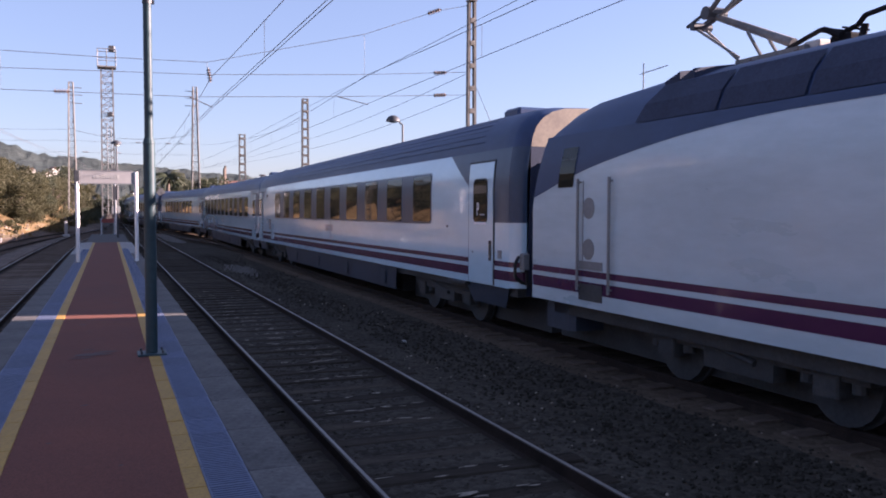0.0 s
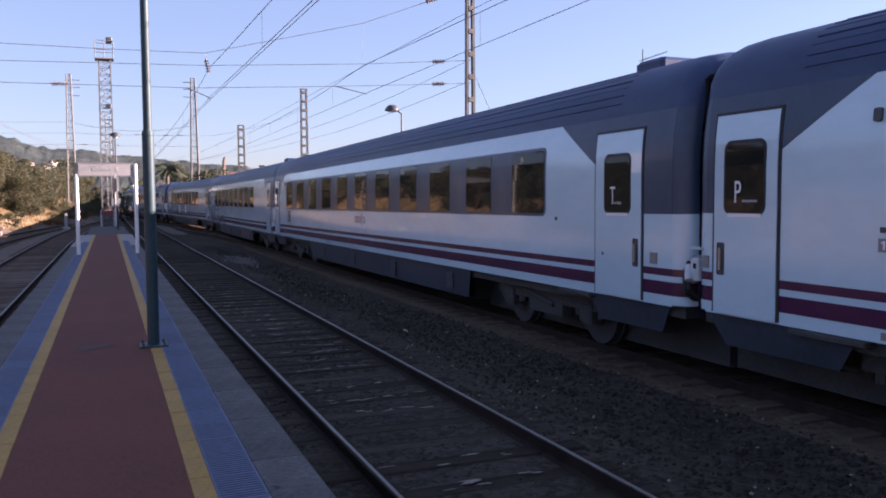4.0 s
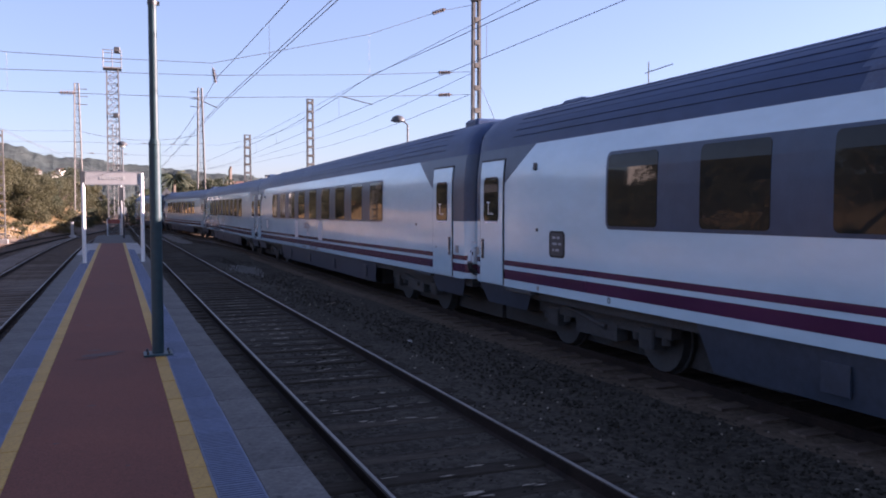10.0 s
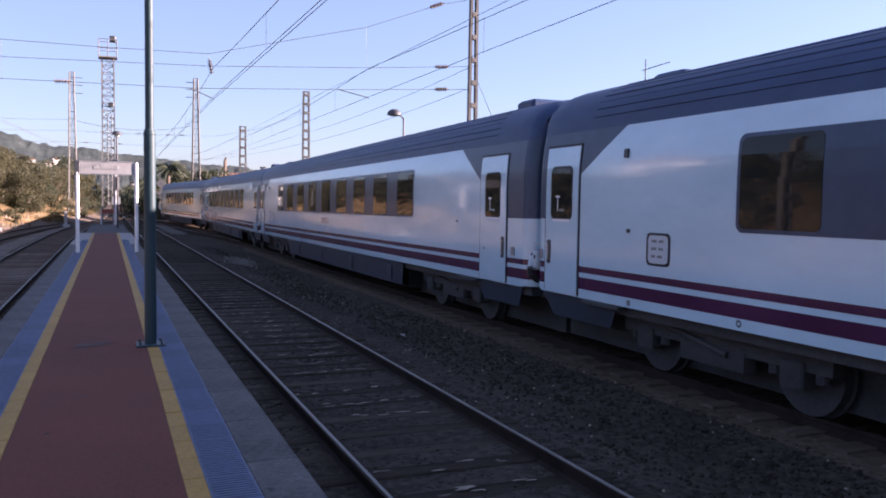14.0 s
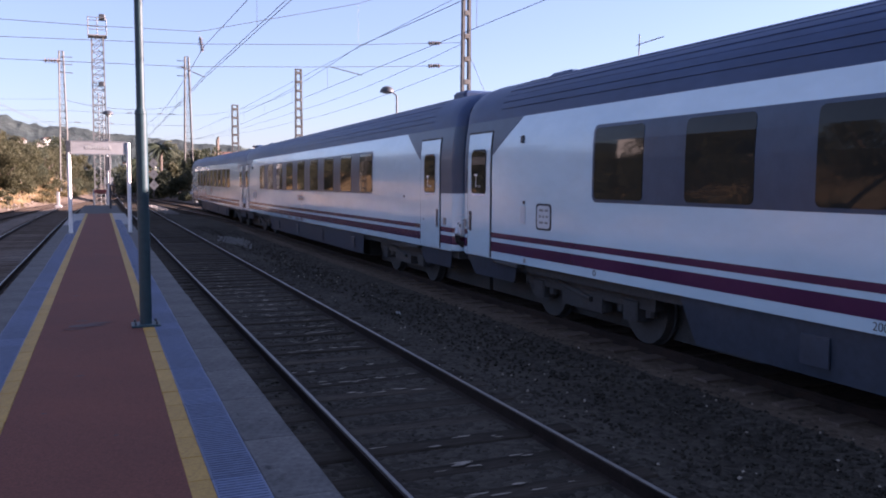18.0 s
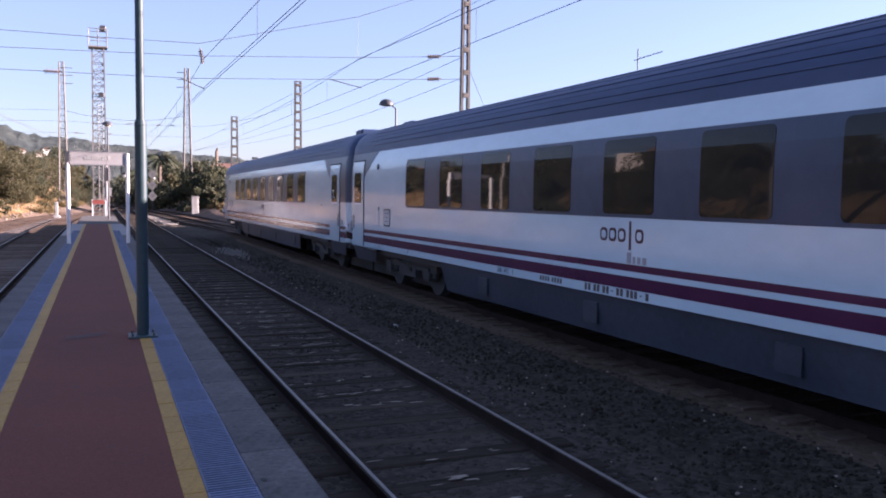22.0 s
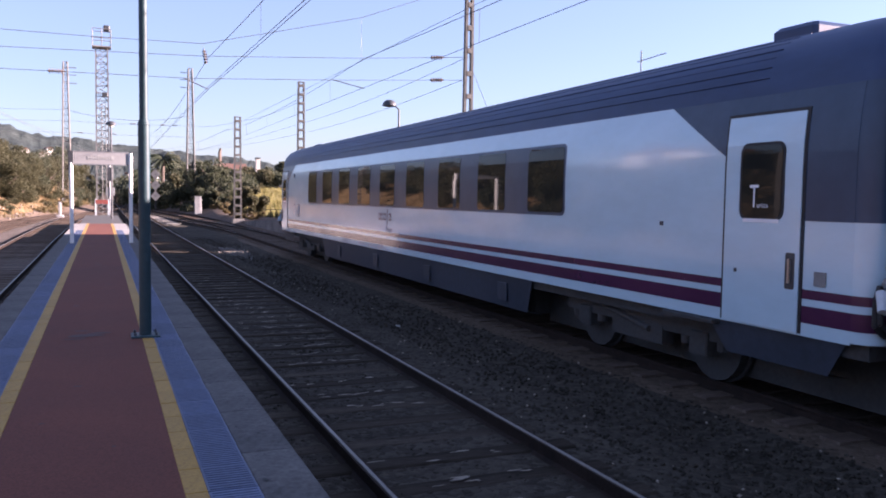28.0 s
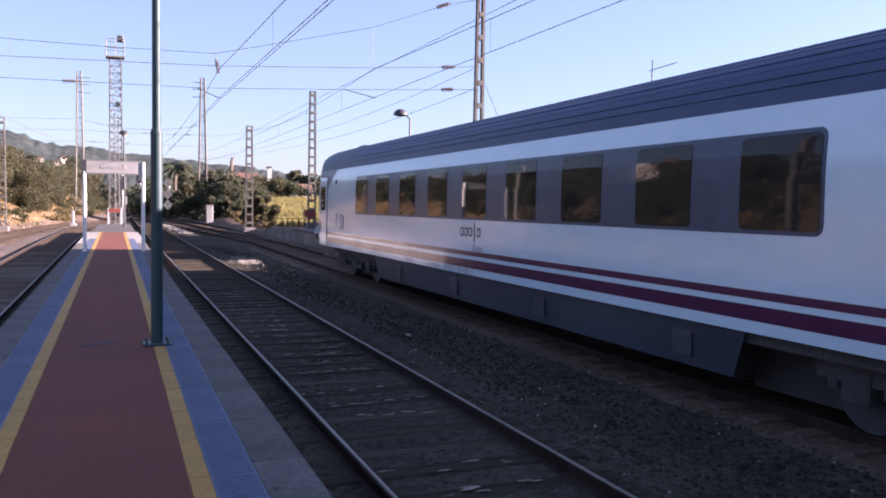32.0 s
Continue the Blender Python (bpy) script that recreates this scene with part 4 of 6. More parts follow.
            if q in (2, 4) and len(groups) > 3:
                part("number_dash", patch(Geo(), 0.925, 0.939, const(y - 0.075), const(y - 0.025), side, 0.0035), M_DARK if clear else M_PALE, c)
                y -= 0.1
            y -= 0.05
        y -= 0.55 if clear else 0.2
    y = 16.45 if k == 0 else 17.5
    for word, w in (("200", 0.27), ("RIC", 0.28), ("E", 0.1)):
        cu = bpy.data.curves.new("capacity_code", "FONT")
        cu.body, cu.size, cu.extrude = word, 0.115, 0.0005
        ob = new("capacity_code", cu)
        me = bpy.data.meshes.new_from_object(ob.evaluated_get(bpy.context.evaluated_depsgraph_get()))
        bpy.data.objects.remove(ob)
        me.materials.clear()
        me.materials.append(M_DARK)
        me.transform(Matrix(((0, 0, -1, -HALF - 0.005), (-1, 0, 0, y), (0, 1, 0, 0.892), (0, 0, 0, 1))))
        part("capacity_code", me, None, c, "dark lettering on the lower edge")
        y -= w
    if spec.get("worn"):
        g = Geo()
        rng = random.Random(9)
        for q in range(70):
            y, z = (rng.gauss(9.5, 0.35) if q < 34 else rng.uniform(9, 15.5)), rng.uniform(0.42, 0.78)
            w, h = rng.uniform(0.015, 0.09), rng.uniform(0.02, 0.10)
            x = -1.372 + (ZB - z) * 0.1 - 0.002
            g.face([(x, y + w * math.cos(q_) * rng.uniform(0.4, 1), z + h * math.sin(q_) * rng.uniform(0.4, 1)) for q_ in (5.9, 5, 4, 3, 2, 1)])
        tagged(part("flaked_paint", g, M_PEEL, c), "pale flakes and streaks on the skirt", kind="stuff")
    if k == 0:
        part("cover_box", patch(Geo(), 1.04, 1.66, const(rd0 - 2.70), const(rd0 - 2.26), side, 0.03), M_WHITE, c, "white cover plate across the stripes")
        part("cover_edge", patch(Geo(), 1.06, 1.64, const(rd0 - 2.285), const(rd0 - 2.262), side, 0.034), M_SIGNGREY, c)
        pl = part("class_plate", patch(Geo(), 1.67, 1.79, const(rd0 - 1.30), const(rd0 - 1.18), side, 0.006), M_SIGNGREY, c, "grey first class plate")
        part("class_digit", patch(patch(Geo(), 1.69, 1.77, const(rd0 - 1.252), const(rd0 - 1.232), side, 0.010), 1.745, 1.762, const(rd0 - 1.232), const(rd0 - 1.215), side, 0.010), M_LETTER, pl, "white digit one")
    # skirts and underframe
    for side in (-1, 1):
        g = Geo()
        x = side * 1.36
        for y0, y1, zb in ((BODY0 + 0.3, 2.25, 0.50), (6.4, 20.2, 0.30), (PITCH - 2.3, BODY1 - 0.2, 0.50)):
            g.face([(x, y0, ZB), (x, y1, ZB), (x - side * 0.06, y1 - 0.25, zb), (x - side * 0.06, y0 + 0.25, zb)])
            g.face([(x - side * 0.06, y0 + 0.25, zb), (x - side * 0.06, y1 - 0.25, zb), (x - side * 0.4, y1 - 0.3, zb - 0.06), (x - side * 0.4, y0 + 0.3, zb - 0.06)])
        part("skirt", g, M_SKIRT, c, "blue grey lower skirt panels")
        for y in (7.3, 10.9, 14.5, 18.0):
            part("skirt_hatch", Geo().box(min(x * 0.99, x * 1.004), max(x * 0.99, x * 1.004), y, y + 0.35, 0.42, 0.72), M_SKIRT, c)
    part("underframe", Geo().box(-1.3, 1.3, BODY0 + 0.1, BODY1 - 0.1, 0.72, ZB), M_UNDER, c)
    part("equipment_case", Geo().box(-1.0, 1.0, 7, 19.5, 0.22, 0.72, 0.04), M_UNDER, c)
    # added dark blocks stand for the shade between bogies and stop sunlight
    for a, b in ((0.1, 6.98), (19.52, PITCH)):
        part("shade_block", Geo().box(-0.68, 0.68, a, b, 0.10, 0.72), M_UNDER, c)
    bogie(c, 3.9)
    bogie(c, PITCH - 3.9)
    return c


def locomotive():
    """White electric locomotive; its rear end is at local 20.1."""
    c = thing("locomotive", "white and grey electric locomotive with purple stripes", "locomotive")
    Y0, Y1 = 0.0, 20.1

    def hx(z):
        return HALF + 0.02 - (0.10 * ((z - 2.6) / 0.8) ** 2 if z > 2.6 else 0)

    def end(z):
        """The raked rear end."""
        return Y1 - (0.10 + max(0, z - 2.3) * 0.36)
    zs = [0.80, 1.2, 1.6, 1.9, 2.2, 2.45, 2.65, 2.85, 3.0, 3.15, 3.3]
    for s in (-1, 1):
        g = Geo()
        for z0, z1 in zip(zs, zs[1:]):
            lo = [Y0 + Y1 - end(z0)] + [2.0 + k for k in range(17)] + [end(z0)]
            hi = [Y0 + Y1 - end(z1)] + [2.0 + k for k in range(17)] + [end(z1)]
            for i in range(len(lo) - 1):
                q = [(s * hx(z0), lo[i], z0), (s * hx(z0), lo[i + 1], z0), (s * hx(z1), hi[i + 1], z1), (s * hx(z1), hi[i], z1)]
                g.face(q if s > 0 else q[::-1])
        part("side_wall", g, M_LOCO, c, "white painted locomotive side", True)
        # grey sweep over the cab and along the cant rail
        g = Geo()
        ys = [Y1 - 0.9 - 0.4 * k for k in range(46)]
        prev = None
        for y in [Y1 - 0.05] + ys:
            d = Y1 - y
            z = spline([(0, 2.36), (0.12, 2.39), (0.82, 2.56), (1.61, 2.75), (2.51, 2.91), (3.67, 3.07), (4.61, 3.15), (5.4, 3.19), (9, 3.2), (40, 3.2)], d)
            row = []
            for q in range(6):
                zz = z + (3.30 - z) * q / 5
                row.append((s * (hx(zz) + 0.004), min(y, end(zz)), zz))
            if prev:
                for q in range(5):
                    f = [prev[q], row[q], row[q + 1], prev[q + 1]]
                    g.face(f if s < 0 else f[::-1])
            prev = row
        part("grey_field", g, M_ROOF, c, "dark blue grey field sweeping over the cab", True)
        for z0, z1 in ((1.235, 1.325), (1.0, 1.165)):
            x = s * (hx(1.2) + 0.004)
            g = Geo().face([(x, 1, z0), (x, end(z0) - 0.02, z0), (x, end(z1) - 0.02, z1), (x, 1, z1)])
            part("stripe", g, M_PURPLE, c, "purple painted stripe")
        g = Geo()
        zw = [2.52, 2.62, 2.72, 2.82, 2.92, 3.02, 3.1]
        for za, zb in zip(zw, zw[1:]):
            fa, fb = (za - 2.52) / 0.58, (zb - 2.52) / 0.58
            g.face([(s * (hx(za) + 0.012), Y1 - 1.32 - 0.1 * fa, za), (s * (hx(za) + 0.012), Y1 - 0.89 - 0.12 * fa, za), (s * (hx(zb) + 0.012), Y1 - 0.89 - 0.12 * fb, zb), (s * (hx(zb) + 0.012), Y1 - 1.32 - 0.1 * fb, zb)][:: 1 if s > 0 else -1])
        wn_ = part("cab_side_window", g, M_GLASS, c)
        part("blind", Geo().box(min(s * 1.412, s * 1.425), max(s * 1.412, s * 1.425), Y1 - 1.36, Y1 - 0.99, 2.82, 2.93), M_PALE, wn_, "pale blind behind the cab window")
        part("door_line", Geo().box(min(s * 1.37, s * 1.436), max(s * 1.37, s * 1.436), Y1 - 1.60, Y1 - 1.585, 1.35, 2.6), M_SIGNGREY, c)
        for y in (Y1 - 1.53, Y1 - 2.32):
            part("handrail", Geo().bar((s * 1.485, y, 1.04), (s * 1.485, y, 2.63), 0.022, k=8).bar((s * 1.42, y, 1.1), (s * 1.485, y, 1.1), 0.015).bar((s * 1.42, y, 2.58), (s * 1.485, y, 2.58), 0.015), M_SIGNGREY, c, "upright grey handrail", True)
        for z in (1.63, 2.21):
            part("round_recess", Geo().bar((s * 1.425, Y1 - 1.74, z), (s * 1.437, Y1 - 1.74, z), 0.15, k=16), M_SIGNGREY, c)
        part("step_recess", Geo().box(min(s * 1.30, s * 1.44), max(s * 1.30, s * 1.44), Y1 - 2.1, Y1 - 1.5, 0.9, 1.14), M_UNDER, c)
        part("door_plate", Geo().box(min(s * 1.30, s * 1.437), max(s * 1.30, s * 1.437), Y1 - 2.1, Y1 - 1.5, 1.34, 1.46), M_SIGNGREY, c)
        g = Geo()
        for q, (y0, y1) in enumerate(((2.9, 7.4), (7.46, 10.9), (10.96, 14.54), (14.6, 15.82), (15.88, 17.15))):
            sl = 0.35
            b = 0.25 if q == 4 else 0.0
            for (xa, za), (xb, zb), (ta, tb) in (((1.358, 3.31), (1.262, 3.55), (b, b * 0.6)), ((1.262, 3.55), (1.06, 3.79), (b * 0.6, 0.0))):
                g.face([(s * xa, y0, za), (s * xa, y1 + ta, za), (s * xb, y1 + tb, zb), (s * xb, y0, zb)][:: 1 if s > 0 else -1])
        part("roof_grille", g, M_GRILLE, c, "black ventilation grilles along the roof edge")
    # rear face and roof
    g = Geo()
    lev = [0.80, 1.6, 2.2, 2.9, 3.3]
    for z0, z1 in zip(lev, lev[1:]):
        g.face([(1.35, end(z0), z0), (-1.35, end(z0), z0), (-1.33, end(z1), z1), (1.33, end(z1), z1)])
        for s in (-1, 1):
            g.face([(s * 1.35, end(z0), z0), (s * hx(z0), end(z0) - 0.06, z0), (s * hx(z1), end(z1) - 0.06, z1), (s * 1.33, end(z1), z1)])
    part("cab_face", g, M_LOCO, c, "white raked cab face")
    part("cab_windscreen", Geo().face([(1.2, end(2.1) + 0.012, 2.1), (-1.2, end(2.1) + 0.012, 2.1), (-1.15, end(2.9) + 0.012, 2.9), (1.15, end(2.9) + 0.012, 2.9)]), M_GLASS, c)
    g = Geo()
    sec = [(1.34, 3.28), (1.24, 3.54), (1.02, 3.80), (0.6, 3.95), (0, 4.0), (-0.6, 3.95), (-1.02, 3.80), (-1.24, 3.54), (-1.34, 3.28)]
    rows = [(Y0 + 0.9, 0.0), (Y0 + 1.6, 0.5), (Y0 + 2.6, 0.9), (Y0 + 4.0, 1.0), (10, 1.0), (Y1 - 3.2, 1.0), (Y1 - 2.3, 0.98), (Y1 - 1.4, 0.9), (Y1 - 0.8, 0.7), (Y1 - 0.5, 0.4), (Y1 - 0.42, 0.02)]
    for y, k in rows:
        for x, z in sec:
            g.v.append((x * (0.97 + 0.03 * k), y, 3.28 + (z - 3.28) * max(k, 0.02)))
    n = len(sec)
    for j in range(len(rows) - 1):
        for i in range(n - 1):
            g.f.append((j * n + i, j * n + i + 1, (j + 1) * n + i + 1, (j + 1) * n + i))
    part("roof", g, M_ROOF, c, "blue grey roof", True)
    for y0, y1 in ((16.95, 17.25), (16.68, 16.93)):
        g = Geo()
        for x in (-1.0, -0.3):
            g.face([(x, y0, 3.72), (x, y1, 3.72), (x, y1, 3.84), (x, y0, 3.93)])
        g.face([(-1.0, y0, 3.93), (-1.0, y1, 3.84), (-0.3, y1, 3.97), (-0.3, y0, 4.03)]).face([(-1.0, y0, 3.72), (-1.0, y0, 3.93), (-0.3, y0, 4.03), (-0.3, y0, 3.72)])
        part("roof_fin", g, M_GRILLE, c)
    # pantograph with its frame, arms and insulators
    g = Geo()
    for x in (-0.3, 0.3):
        g.beam((x, 16.72, 4.03), (x, 15.6, 4.03), 0.07, 0.08)
    for y in (16.68, 16.15, 15.65):
        g.beam((-0.34, y, 4.03), (0.34, y, 4.03), 0.07, 0.07)
    p = part("pantograph", g, M_GALV, c, "grey single arm pantograph")
    part("lower_arm", Geo().bar((0, 16.1, 4.20), (0, 17.45, 4.80), 0.06, 0.045, 10).bar((0.14, 16.7, 4.44), (0.14, 16.45, 4.08), 0.022).bar((-0.16, 16.7, 4.44), (-0.16, 16.45, 4.08), 0.022), M_GALV, p, smooth=True)
    part("thrust_rod", Geo().bar((0.12, 17.0, 4.05), (0.08, 17.78, 4.70), 0.02).bar((-0.12, 16.9, 4.16), (-0.08, 17.78, 4.70), 0.02), M_GALV, p)
    part("knuckle", Geo().bar((-0.16, 17.78, 4.73), (0.16, 17.78, 4.73), 0.055, k=10).bar((-0.16, 17.52, 4.86), (0.16, 17.52, 4.86), 0.09, k=10).bar((0.1, 17.5, 4.9), (0.1, 17.95, 4.76), 0.025).bar((-0.1, 17.5, 4.9), (-0.1, 17.95, 4.76), 0.025).bar((0, 17.78, 4.7), (0, 17.5, 4.78), 0.03), M_DARK, p)
    part("upper_arm", Geo().bar((-0.1, 17.5, 4.86), (-0.4, 16.2, 5.5), 0.035, 0.028, 8).bar((0.1, 17.5, 4.86), (0.4, 16.2, 5.5), 0.035, 0.028, 8).bar((-0.05, 17.35, 4.80), (0, 16.3, 5.42), 0.018, k=6), M_GALV, p)
    part("contact_strip", Geo().bar((-0.9, 16.2, 5.48), (0.9, 16.2, 5.48), 0.04).bar((-0.9, 15.85, 5.48), (0.9, 15.85, 5.48), 0.04), M_DARK, p)
    for x in (-0.3, 0.3):
        for y in (16.45, 15.7):
            g = Geo()
            for q in range(4):
                g.bar((x, y, 3.88 + 0.04 * q), (x, y, 3.90 + 0.04 * q), 0.075, k=10)
            part("insulator", g.bar((x, y, 3.84), (x, y, 4.06), 0.04, k=8), M_INSUL, p)
    part("drive_box", Geo().box(-0.25, 0.25, 15.48, 15.72, 3.95, 4.12, 0.02), M_PLASTER, p, "pale drive box")
    g = Geo().box(-0.2, 0.15, 15.12, 15.4, 3.9, 4.14, 0.03).bar((-0.22, 15.2, 4.1), (-0.22, 15.45, 4.22), 0.05, 0.03, 8).bar((-0.1, 15.05, 4.0), (-0.1, 15.0, 4.2), 0.04, 0.04, 8)
    pts = [(-0.1, 16.1, 4.12), (-0.1, 15.8, 4.2), (-0.1, 15.6, 4.25), (-0.1, 15.28, 4.16), (-0.1, 15.1, 4.2), (-0.1, 15.0, 4.29), (-0.1, 14.7, 4.32), (-0.1, 14.2, 4.34), (-0.1, 12.5, 4.3)]
    for a, b in zip(pts, pts[1:]):
        g.bar(a, b, 0.03, k=8)
    g.bar((-0.1, 15.3, 4.22), (-0.1, 14.95, 4.12), 0.012, k=6)
    for y in (14.55, 13.0):
        for q in range(5):
            g.bar((-0.1, y, 3.98 + 0.07 * q), (-0.1, y, 4.01 + 0.07 * q), 0.10, k=10)
        g.bar((-0.1, y, 3.9), (-0.1, y, 4.4), 0.05, k=8)
    part("roof_gear", g, M_BELLOWS, c, "dark high voltage roof equipment")
    # the narrow low box is added only to darken the space below
    part("underframe", Geo().box(-1.25, 1.25, 0.6, Y1 - 0.5, 0.6, 0.97).box(-1.2, 1.2, 7.5, 12.5, 0.15, 0.6).box(-0.68, 0.68, 0.6, Y1 + 0.25, 0.1, 0.6), M_UNDER, c)
    part("obstacle_guard", Geo().box(-1.25, 1.25, Y1 - 1.0, Y1 - 0.2, 0.35, 0.94, 0.08), M_SKIRT, c)
    for s in (-0.9, 0.9):
        part("buffer", Geo().bar((s, Y1 - 0.2, 1.02), (s, Y1 + 0.32, 1.02), 0.1, k=12).bar((s, Y1 + 0.32, 1.02), (s, Y1 + 0.36, 1.02), 0.24, k=16), M_UNDER, c)
    bogie(c, 4.4)
    bogie(c, Y1 - 4.4)
    return c


def vehicle_rows(first, length, pin):
    """Poses of a vehicle whose front is at that distance at the start: both bogies stay on the track."""
    rows = []
    for k in range(129):
        t = k * 0.25
        s = first - travel(t)
        a, b = Vector(line_train(s + pin)), Vector(line_train(s + length - pin))
        d = (b - a).normalized()
        o = a - d * pin
        yaw = math.degrees(math.atan2(-d.x, d.y))
        pitch = math.degrees(math.asin(d.z))
        rows.append((t, pose(o.x, o.y, o.z, pitch, 0, yaw)))
    return rows


SPECS = [
    dict(front="P", rear="P", mark=13.4, win=(3.95, 22.2, 10), vents=((1.65, 2.3, 0.15, 0), (PITCH - 2.5, PITCH - 1.8, 0.06, 1)), label="white and grey passenger coach with purple stripes behind the locomotive"),
    dict(front="T", rear="C", win=(3.4, 23.86, 11), vents=((1.65, 2.3, 0.15, 0), (PITCH - 2.5, PITCH - 1.8, 0.06, 1)), label="white and grey coach with a longer row of dark windows"),
    dict(front="T", rear="T", win=(5.6, 22.05, 9), vents=((1.65, 2.3, 0.15, 0), (PITCH - 2.5, PITCH - 1.8, 0.06, 1)), patch=(17.0, 17.9), label="white and grey passenger coach with purple stripes and dusty sides"),
    dict(front="T", rear="T", win=(5.6, 22.05, 9), vents=((1.65, 2.3, 0.15, 0), (PITCH - 2.5, PITCH - 1.8, 0.06, 1)), patch=(14.6, 15.9), mark=15.38, covers=((16.38, 16.95), (12.42, 12.97)), label="white and grey passenger coach with pale cover plates under its windows"),
    dict(front="T", rear="T", win=(5.6, 22.05, 9), vents=((1.65, 2.3, 0.15, 0), (PITCH - 2.5, PITCH - 1.8, 0.06, 1)), worn=True, label="white and grey passenger coach with flaking paint on its skirt"),
    dict(front="T", rear="T", win=(5.45, 22.12, 9), vents=((1.65, 2.3, 0.15, 0), (PITCH - 2.5, PITCH - 1.8, 0.06, 1)), label="white and grey passenger coach with purple stripes and clean sides"),
    dict(front="T", rear="T", win=(5.36, 21.9, 9), vents=((1.65, 2.3, 0.15, 0), (PITCH - 2.5, PITCH - 1.8, 0.06, 1)), mark=14.26, label="white and grey rear coach of the train with glossy sides"),
]
train = []
# ---------------- masts, wires, lamps ----------------
def ladder_mast(x, y, h, w0, w1, z0, label, turn=0.0, step=0.62, cw=0.09, cd=0.26):
    """Two steel channels tied by batten plates."""
    m = thing("catenary_mast", label, "mast", pose(x, y, z0, 0, 0, turn), "overhead line masts")
    for s in (-1, 1):
        part("channel", Geo().beam((s * w0 / 2, 0, 0), (s * w1 / 2, 0, h), cw, cd), M_MAST, m, "dull weathered steel channel")
    z = 0.4
    while z < h - 0.1:
        w = w0 + (w1 - w0) * z / h
        part("batten", Geo().box(-w / 2 + 0.03, w / 2 - 0.03, -cd * 0.5 - 0.008, cd * 0.5 + 0.008, z - 0.08, z + 0.08, 0.008), M_MAST, m)
        z += step
    part("footing", Geo().box(-0.4, 0.4, -0.4, 0.4, -0.8, 0.03, 0.02), M_WALL, m)
    part("cap", Geo().box(-w1 / 2 - 0.06, w1 / 2 + 0.06, -0.14, 0.14, h, h + 0.05, 0.01), M_MAST, m)
    return m


def lattice_mast(name, x, y, h, w0, w1, z0, label, rows, leg=0.05, cat="mast", brace=0.022, mat=None):
    """Four legs with crossed bracing, narrowing upwards."""
    m = thing(name, label, cat, pose(x, y, z0))
    for a, b in ((-1, -1), (1, -1), (1, 1), (-1, 1)):
        part("leg", Geo().beam((a * w0 / 2, b * w0 / 2, 0), (a * w1 / 2, b * w1 / 2, h), leg * 2, leg * 2), mat or M_GALV, m)
    for k in range(rows):
        za, zb = h * k / rows, h * (k + 1) / rows
        wa, wb = (w0 + (w1 - w0) * za / h) / 2, (w0 + (w1 - w0) * zb / h) / 2
        f = 1 if k % 2 else -1
        for p, q in (((-wa * f, -wa, za), (wb * f, -wb, zb)), ((wa * f, wa, za), (-wb * f, wb, zb)), ((-wa, wa * f, za), (-wb, -wb * f, zb)), ((wa, -wa * f, za), (wb, wb * f, zb)), ((-wb, -wb, zb), (wb, -wb, zb)), ((-wb, wb, zb), (wb, wb, zb))):
            part("brace", Geo().bar(p, q, brace, k=5), mat or M_GALV, m)
    part("footing", Geo().box(-w0 / 2 - 0.25, w0 / 2 + 0.25, -w0 / 2 - 0.25, w0 / 2 + 0.25, -0.9, 0.15, 0.04), M_WALL, m)
    return m


def floodlight_tower():
    x, y, h = 0.07, 70.0, 13.3
    t = lattice_mast("floodlight_tower", x, y, h, 0.95, 0.84, -0.3, "tall pale lattice tower with a railed top platform", 23, 0.05, "tower", 0.026)
    part("top_platform", Geo().box(-0.68, 0.68, -0.68, 0.68, h, h + 0.1, 0.02), M_GALV, t)
    ring = ((-0.66, -0.66), (0.66, -0.66), (0.66, 0.66), (-0.66, 0.66))
    for a, b in ring + ((0, -0.66), (0, 0.66)):
        part("railing_post", Geo().bar((a, b, h), (a, b, h + 1.4), 0.03, k=6), M_GALV, t)
    for z in (h + 0.7, h + 1.4):
        for (a, b), (c, d) in zip(ring, ring[1:] + ring[:1]):
            part("handrail", Geo().bar((a, b, z), (c, d, z), 0.028, k=6), M_GALV, t)
    part("floodlight", Geo().box(0.14, 0.6, -0.45, 0.1, h + 1.28, h + 1.72, 0.05), M_DARK, t, "dark floodlight housing")
    part("floodlight", Geo().box(0.0, 0.42, -0.62, -0.42, 9.55, 9.85, 0.04), M_DARK, t, "dark floodlight housing")
    part("lamp_bracket", Geo().beam((-0.45, -0.5, 9.52), (0.5, -0.5, 9.52), 0.08, 0.06), M_GALV, t)
    for px in (0.25, -0.05):
        part("ladder_rail", Geo().bar((px, -0.52, 0), (px, -0.46, 9.0), 0.03), M_GALV, t)
    for k in range(28):
        part("rung", Geo().bar((-0.05, -0.52 + 0.06 * k / 28, 0.3 + 0.31 * k), (0.25, -0.52 + 0.06 * k / 28, 0.3 + 0.31 * k), 0.014, k=5), M_GALV, t)


